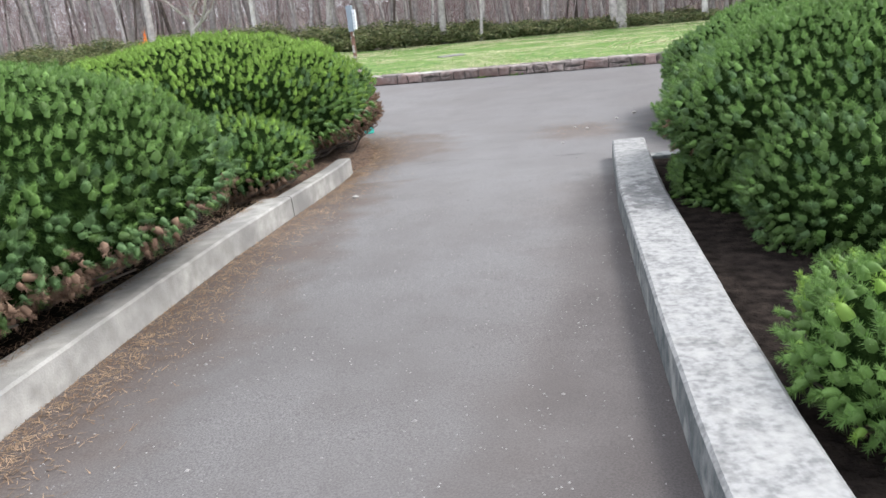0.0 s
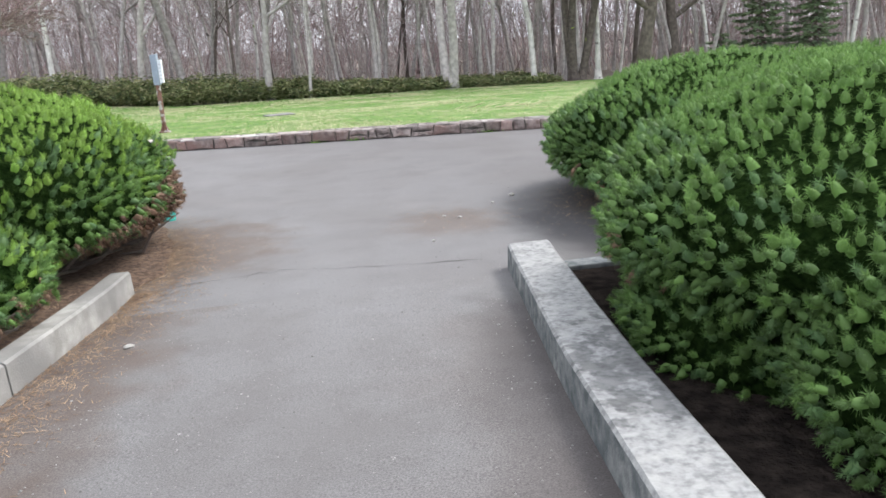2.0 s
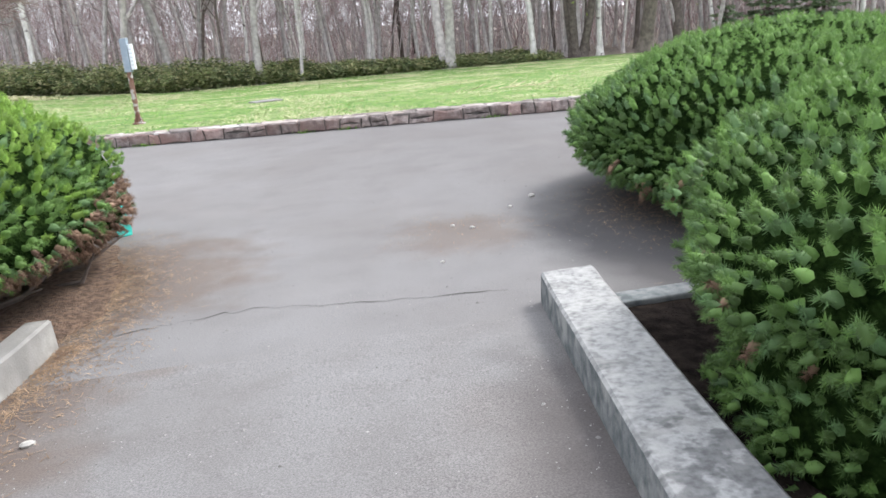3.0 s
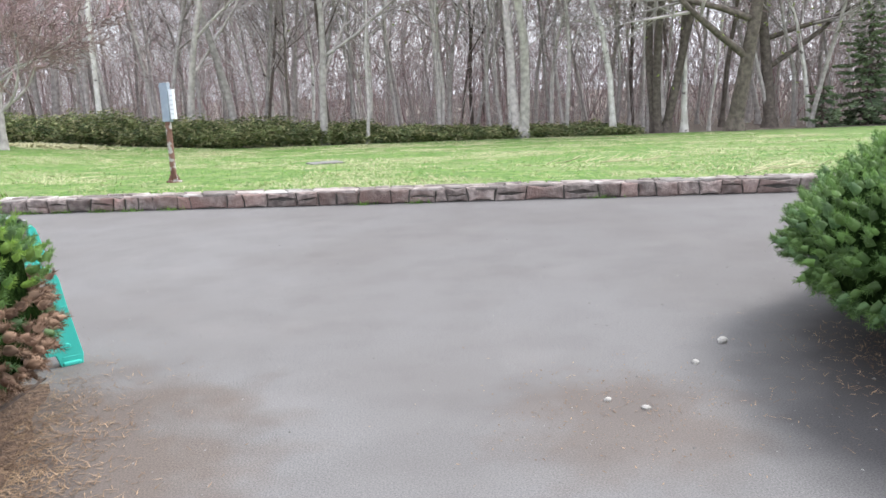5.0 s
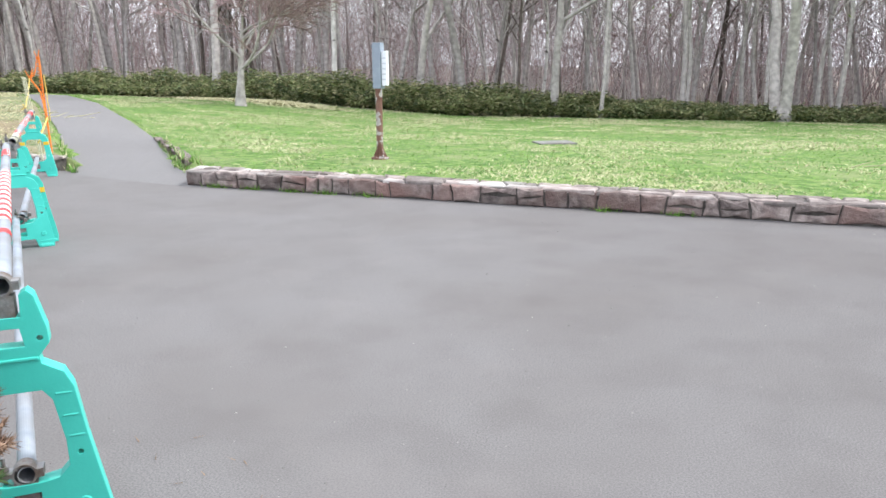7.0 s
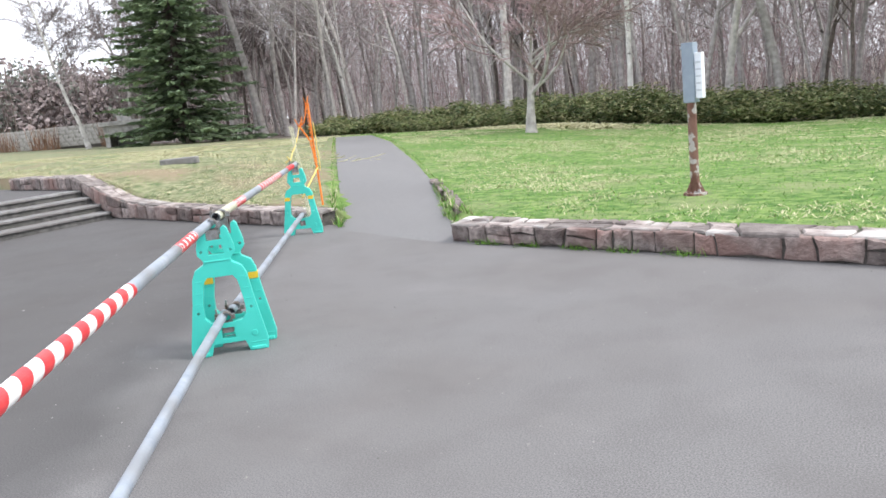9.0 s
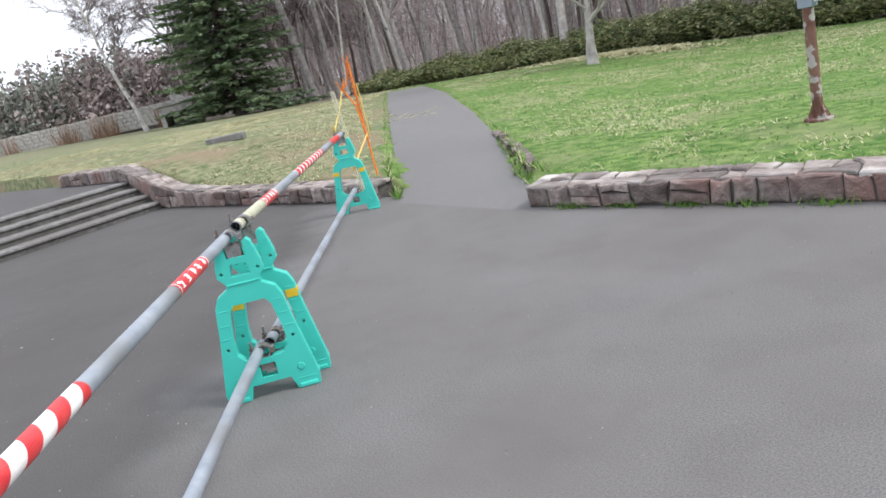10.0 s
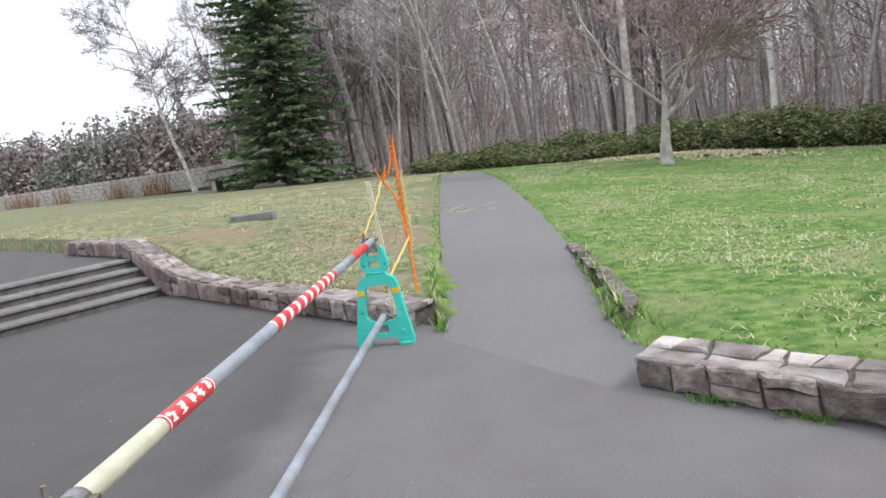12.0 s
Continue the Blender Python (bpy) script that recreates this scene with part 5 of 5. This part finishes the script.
def build_far():
    rng = random.Random(17)
    build_fir(-34.3, 38.1, 24.0, 4.1, 1)
    build_fir(24.2, 39.2, 6.5, 1.7, 2, label="young dark fir at the edge of the woods", clear=0.4)
    build_fir(26.4, 37.9, 8.0, 1.9, 3, label="young dark fir at the edge of the woods", clear=0.5)
    build_fir(21.8, 38.9, 2.2, 1.2, 4, label="low dark evergreen bush beside the woods", clear=0.1)
    # leaning birch and other bare trees in the open
    b1 = tree_meshes(201, "open", 11.0, 0.13, BIRCH, OPEN_TWIG, 0.20)
    tree(b1, "slender leaning birch with white bark, bare", -42.3, 37.5, turn=200, scale=1.0)
    b2 = tree_meshes(202, "open", 10, 0.14, BARK, OPEN_TWIG)
    tree(b2, "bare spreading tree beyond the lawn", -46.5, 44.0, turn=30)
    tree(b2, "bare spreading tree beyond the lawn", -42.0, 46.5, turn=130, scale=1.15)
    tree(b2, "bare spreading tree beyond the lawn", -39.0, 48.0, turn=230, scale=1.1)
    red = tree_meshes(203, "open", 6.0, 0.10, BARK, FAR_BROWN)
    for i, (x, y) in enumerate(((-48, 47), (-52, 48), (-45, 50), (-41, 52), (-37, 53))):
        tree(red, "low bare tree with reddish twigs", x, y, turn=70 * i, scale=0.9 + 0.1 * i)
    # low pale stone wall with scrub before it
    g = Geo()
    n = 60
    core = Geo()
    a, b = Vector((-64, 30, 0)), Vector((-46.5, 43.0, 0))
    wall = tagged(new("field_wall"), "long pale field-stone wall with dark drain openings", "wall")
    u = (b - a).normalized()
    nrm = Vector((u.y, -u.x, 0))
    Lw = (b - a).length
    z0 = 0.95
    core.add([tuple(a - nrm * 0.35 + Vector((0, 0, z0 - 0.6))), tuple(b - nrm * 0.35 + Vector((0, 0, z0 - 0.6))), tuple(b + Vector((0, 0, z0 - 0.6))), tuple(a + Vector((0, 0, z0 - 0.6))),
              tuple(a - nrm * 0.35 + Vector((0, 0, z0 + 1.25))), tuple(b - nrm * 0.35 + Vector((0, 0, z0 + 1.25))), tuple(b + Vector((0, 0, z0 + 1.25))), tuple(a + Vector((0, 0, z0 + 1.25)))],
             [(3, 2, 1, 0), (4, 5, 6, 7), (0, 1, 5, 4), (1, 2, 6, 5), (2, 3, 7, 6), (3, 0, 4, 7)])
    part("body", core, MORTAR, wall)
    stones = []
    for k in range(6):
        stones.append(mesh("stone", stone_mesh(rng, 0.30 + 0.07 * k, 0.27, 0.15), PALE_STONE))
    ang = math.atan2(u.y, u.x)
    for row in range(5):
        s = rng.uniform(0, 0.2)
        while s < Lw:
            k = rng.randrange(6)
            wd = 0.30 + 0.07 * k
            p = a + u * (s + wd / 2) + nrm * 0.06
            if s + wd < Lw:
                o = new("stone", stones[k])
                o.parent = wall
                o.matrix_basis = Matrix.Translation((p.x, p.y, z0 - 0.05 + row * 0.265)) @ Matrix.Rotation(ang, 4, "Z")
            s += wd + 0.02
    sc = Geo()
    for k in range(1500):
        s = rng.uniform(1, Lw + 4)
        if math.sin(s * 1.9) + math.sin(s * 0.83 + 1) < 0.35:
            continue
        p = a + u * s + nrm * rng.uniform(0.5, 1.3) + Vector((0, 0, 0.6))
        e = p + Vector((rng.gauss(0, 0.25), rng.gauss(0, 0.25), rng.uniform(0.7, 1.9)))
        sc.tube([p, p.lerp(e, 0.5) + Vector((rng.gauss(0, 0.08), 0, 0)), e], [0.02, 0.014, 0.006], 3)
    tagged(part("scrub", sc, SCRUB), "reddish brown bare scrub before the stone wall", "scrub", kind="stuff")
    # concrete hut with a dark opening
    hut = tagged(new("concrete_shelter"), "small weathered concrete shelter with a dark opening", "shelter")
    hut.matrix_basis = pose(-40.2, 38.6, ground_z(-40.2, 38.6) - 0.1, 0, 0, 42)
    for nm, bx in (("wall_left", (-1.0, -0.72, -0.9, 0.9, 0, 1.35)), ("wall_right", (0.72, 1.0, -0.9, 0.9, 0, 1.35)), ("back", (-1.0, 1.0, 0.9, 1.1, 0, 1.35)), ("lintel", (-0.72, 0.72, -0.9, -0.6, 0.75, 1.35)), ("roof", (-1.2, 1.2, -1.1, 1.2, 1.35, 1.6)), ("chimney", (-0.3, 0.5, -0.3, 0.5, 1.6, 2.1))):
        g = Geo()
        g.box(*bx)
        part(nm, g, PALE_STONE, hut, bevel=0.03)
    # far tree line on the rise
    line = Geo()
    for k in range(1300):
        t = rng.random()
        p = Vector((-150 + 75 * t + rng.gauss(0, 4), 58 + 38 * t + rng.gauss(0, 5), 0.5))
        h = rng.uniform(6, 10.5) * (0.75 + 0.5 * abs(math.sin(t * 9)))
        line.tube([p, p + Vector((0, 0, h * 0.9))], [0.16, 0.05], 4, slot=0)
        pine = math.sin(t * 17) + rng.gauss(0, 0.5) > 0
        for m in range(100):
            u = rng.uniform(0.25, 1.0)
            wide = (1.25 - u) * (1.3 if pine else 1.6)
            q = p + Vector((rng.gauss(0, wide), rng.gauss(0, wide), h * u))
            s1, s2 = Vector((rng.gauss(0, 0.18), rng.gauss(0, 0.18), rng.gauss(0, 0.12))), Vector((rng.gauss(0, 0.14), rng.gauss(0, 0.14), rng.gauss(0, 0.2)))
            line.add([tuple(q - s1), tuple(q + s2), tuple(q + s1), tuple(q - s2)], [(0, 1, 2, 3)], 1 if pine else 2)
    tagged(part("far_tree_line", line, [DARKBARK, PINE, FAR_BROWN]), "distant line of pines and bare trees on a rise", "woods", kind="stuff")


# ---- small things on the ground ----
def build_small():
    rng = random.Random(41)
    slab = Geo()
    slab.box(-0.34, 0.34, -0.12, 0.12, -0.05, 0.08)
    ob = tagged(part("stone_slab", slab, STEP_STONE, bevel=0.02), "narrow grey stone slab lying in the grass", "slab")
    ob.matrix_basis = pose(-12.0, 18.8, ground_z(-12.0, 18.8) + 0.02, 0, 0, 35)
    hole = Geo()
    hole.box(-0.32, 0.32, -0.25, 0.25, -0.05, 0.03)
    ob = tagged(part("inspection_cover", hole, STEP_STONE, bevel=0.01), "flat grey concrete inspection cover in the lawn", "cover")
    ob.matrix_basis = pose(0.0, 20.4, ground_z(0, 20.4), 0, 0, 20)
    # dead wood on the lawn
    for x, y, n, ln in ((4.4, 16.7, 26, 0.5), (5.8, 14.0, 16, 0.4), (-9.5, 20.5, 14, 0.5), (-16, 22, 30, 0.8), (-19, 25, 30, 0.8)):
        g = Geo()
        for k in range(n):
            p = Vector((x + rng.gauss(0, 0.35), y + rng.gauss(0, 0.2), 0))
            p.z = ground_z(p.x, p.y) + 0.02
            a = rng.gauss(0, 0.6)
            e = p + Vector((math.cos(a) * ln * rng.uniform(0.3, 1), math.sin(a) * ln * 0.5, rng.uniform(0, 0.10)))
            g.tube([p, e], [0.008, 0.004], 4)
        tagged(part("brushwood", g, STRAW), "small heap of dry twigs and straw on grass", "twigs", kind="stuff")
    # pale hay strewn under the cherry tree
    g = Geo()
    for k in range(15000):
        x = -12.6 + rng.gauss(0, 1.5)
        y = wall_y(x) + 19.9 + rng.gauss(0, 0.8) - 0.25 * (x + 12.6)
        z = ground_z(x, y) + 0.01
        a = rng.uniform(0, 6.28)
        c, s, wd, ln = math.cos(a), math.sin(a), 0.03, rng.uniform(0.1, 0.28)
        g.add([(x - s * wd, y + c * wd, z), (x + s * wd, y - c * wd, z), (x + c * ln, y + s * ln, z + rng.uniform(0.02, 0.09))], [(0, 1, 2)])
    tagged(part("hay", g, STRAW), "strip of pale hay at the lawn's far edge", "hay", kind="stuff")
    # needle litter along the kerbs and under the shrubs
    g = Geo()
    for k in range(26000):
        w = rng.random()
        if w < 0.5:
            x, y = -0.75 + rng.gauss(0, 0.22), 7.2 + rng.gauss(0, 0.55)
            if y < 6.47 and x < lerp(LEFT_EDGE, y):
                x = lerp(LEFT_EDGE, y) + abs(rng.gauss(0, 0.08))
        elif w < 0.72:
            y = rng.uniform(0.5, 6.4)
            x = lerp(LEFT_EDGE, y) + abs(rng.gauss(0, 0.16))
        elif w < 0.86:
            y = rng.uniform(0.5, 6.3)
            x = lerp(LEFT_EDGE, y) - 0.16 - abs(rng.gauss(0, 0.25))
        else:
            x, y = 3.3 + rng.gauss(0, 0.35), 7.6 + rng.gauss(0, 0.45)
        z = ramp_z(y) + (0.165 if (w >= 0.72 and w < 0.86) else 0.003)
        a = rng.uniform(0, 6.28)
        c, s, wd, ln = math.cos(a), math.sin(a), 0.0022, rng.uniform(0.02, 0.06)
        lift = rng.uniform(0.001, 0.012)
        g.add([(x - s * wd, y + c * wd, z), (x + s * wd, y - c * wd, z), (x + c * ln, y + s * ln, z + lift)], [(0, 1, 2)])
    tagged(part("needle_litter", g, NEEDLE), "brown fallen needles along the kerb and shrubs", "litter", kind="stuff")
    g = Geo()
    for k in range(700):
        x, y = 1.7 + rng.gauss(0, 0.30), 7.75 + rng.gauss(0, 0.28)
        a, r = rng.uniform(0, 6.28), rng.uniform(0.003, 0.009)
        c, s = math.cos(a), math.sin(a)
        g.add([(x - c * r, y - s * r, 0.002), (x + s * r * 0.3, y - c * r * 0.3, 0.004), (x + c * r, y + s * r, 0.006), (x - s * r * 0.3, y + c * r * 0.3, 0.003)], [(0, 1, 2, 3)])
    tagged(part("leaf_debris", g, NEEDLE), "brown crumbled leaf debris on the asphalt", "debris", kind="stuff")
    # grit on the asphalt
    g = Geo()
    for k in range(8000):
        y = rng.uniform(-0.5, 14.2)
        x = rng.uniform(-8, 6) if y > 6.6 else rng.uniform(lerp(LEFT_EDGE, y), lerp(RIGHT_EDGE, y))
        if y > wall_y(x) - 0.02:
            continue
        r = rng.uniform(0.002, 0.0055) if rng.random() < 0.97 else rng.uniform(0.006, 0.011)
        z = ramp_z(y)
        a = rng.uniform(0, 6.28)
        vs = [(x + r * math.cos(a + t * 1.571) * rng.uniform(0.7, 1.3), y + r * math.sin(a + t * 1.571) * rng.uniform(0.7, 1.3), z) for t in range(4)]
        vs.append((x, y, z + r * 0.7))
        g.add(vs, [(0, 1, 4), (1, 2, 4), (2, 3, 4), (3, 0, 4)])
    tagged(part("grit", g, GRIT), "scattered pale grit on the asphalt", "grit", kind="stuff")
    # a few larger pebbles and chips
    for x, y, r in ((2.40, 8.40, 0.035), (2.15, 8.15, 0.022), (-0.50, 5.38, 0.028), (1.63, 7.81, 0.018), (1.75, 7.7, 0.02), (1.4, 7.0, 0.016)):
        g = Geo()
        n = 8
        for zz, s in ((0, 0.9), (r * 0.4, 1.0), (r * 0.7, 0.6)):
            for i in range(n):
                a = 6.283 * i / n
                g.v.append((s * r * math.cos(a) * rng.uniform(0.8, 1.2), s * r * 0.7 * math.sin(a) * rng.uniform(0.8, 1.2), zz))
        for k in range(2):
            for i in range(n):
                j = (i + 1) % n
                g.f.append((k * n + i, k * n + j, (k + 1) * n + j, (k + 1) * n + i))
        g.f.append(tuple(2 * n + i for i in range(n)))
        o = tagged(part("pebble", g, PALE_STONE), "small pale pebble lying on grey asphalt", "pebble", "pebbles on the asphalt")
        o.matrix_basis = pose(x, y, ramp_z(y), 0, 0, rng.uniform(0, 360))
    # cracks
    for pts in ([(-0.45, 6.50), (-0.15, 6.58), (0.3, 6.63), (0.75, 6.52), (1.2, 6.42), (1.7, 6.36)],):
        g = Geo()
        fine = []
        for i in range(len(pts) - 1):
            for k in range(9):
                t = k / 9
                fine.append((pts[i][0] * (1 - t) + pts[i + 1][0] * t + rng.gauss(0, 0.012), pts[i][1] * (1 - t) + pts[i + 1][1] * t + rng.gauss(0, 0.014)))
        wds = [rng.uniform(0.0008, 0.0035) * (1 + math.sin(i * 0.5) * 0.6) for i in range(len(fine))]
        for i, (x, y) in enumerate(fine):
            g.v += [(x, y - wds[i], ramp_z(y) + 0.003), (x, y + wds[i], ramp_z(y) + 0.003)]
        for i in range(len(fine) - 1):
            g.f.append((2 * i, 2 * i + 2, 2 * i + 3, 2 * i + 1))
        tagged(part("trim_crack", g, CRACK), "thin dark crack across the asphalt", "crack", kind="structure")
    # worn edging stones beside the footpath, behind the wall's end
    edging = tagged(new("path_edging"), "row of worn reddish edging stones beside the footpath", "edging")
    t = 15.0
    while t < 17.6:
        ln = rng.uniform(0.13, 0.26)
        o = path_edges(t)[1] + 0.20 - 0.05 * (t - 15.0)
        x, y = -0.634 * t + 0.773 * o, 0.773 * t + 0.634 * o
        ob = part("stone", mesh("stone", stone_mesh(rng, ln, 0.12, 0.11), STONE), None, edging)
        ob.matrix_basis = pose(x, y, height(x, y - wall_y(x)) - 0.080 + rng.uniform(-0.01, 0.015), rng.uniform(-6, 6), rng.uniform(-5, 5), 129.4 + rng.uniform(-7, 7))
        t += ln + 0.02
    # weeds along wall and path
    g = Geo()
    spots = [(-3.35, 0), (-2.45, 0), (-2.1, 0), (-1.6, 0), (0.7, 0), (1.3, 0), (-2.9, 0), (3.4, 0)]
    for sx, _ in spots:
        for k in range(60):
            x = sx + rng.gauss(0, 0.07)
            y = wall_y(x) - abs(rng.gauss(0, 0.03)) - 0.01
            a, h = rng.uniform(0, 6.28), rng.uniform(0.02, 0.07)
            c, s = math.cos(a) * 0.05, math.sin(a) * 0.05
            g.add([(x - s * 0.08, y + c * 0.08, 0), (x + s * 0.08, y - c * 0.08, 0), (x + c, y + s, h)], [(0, 1, 2)])
    for t in np.arange(14.3, 40, 0.01):
        for side in (0, 1):
            o = path_edges(t)[side] + (rng.uniform(-0.02, 0.10) if side else rng.uniform(-0.10, 0.02))
            x, y = -0.634 * t + 0.773 * o, 0.773 * t + 0.634 * o
            d = y - wall_y(x)
            if d < 0.05:
                continue
            big = (t < 17.2) and rng.random() < 0.6
            for k in range(3 if big else 1):
                a, h = rng.uniform(0, 6.28), rng.uniform(0.04, 0.13) if big else rng.uniform(0.02, 0.05)
                c, s = math.cos(a) * h * 0.8, math.sin(a) * h * 0.8
                w = 0.09 if big else 0.12
                z = ground_z(x, y)
                g.add([(x - s * w, y + c * w, z), (x + s * w, y - c * w, z), (x + c, y + s, z + h)], [(0, 1, 2)], 1 if rng.random() < 0.3 else 0)
    tagged(part("weeds", g, [GRASS, STRAW]), "green weeds along the stone edging and footpath", "weeds", kind="stuff")


build_barricade()
build_rope()
build_signpost()
build_far()
build_small()
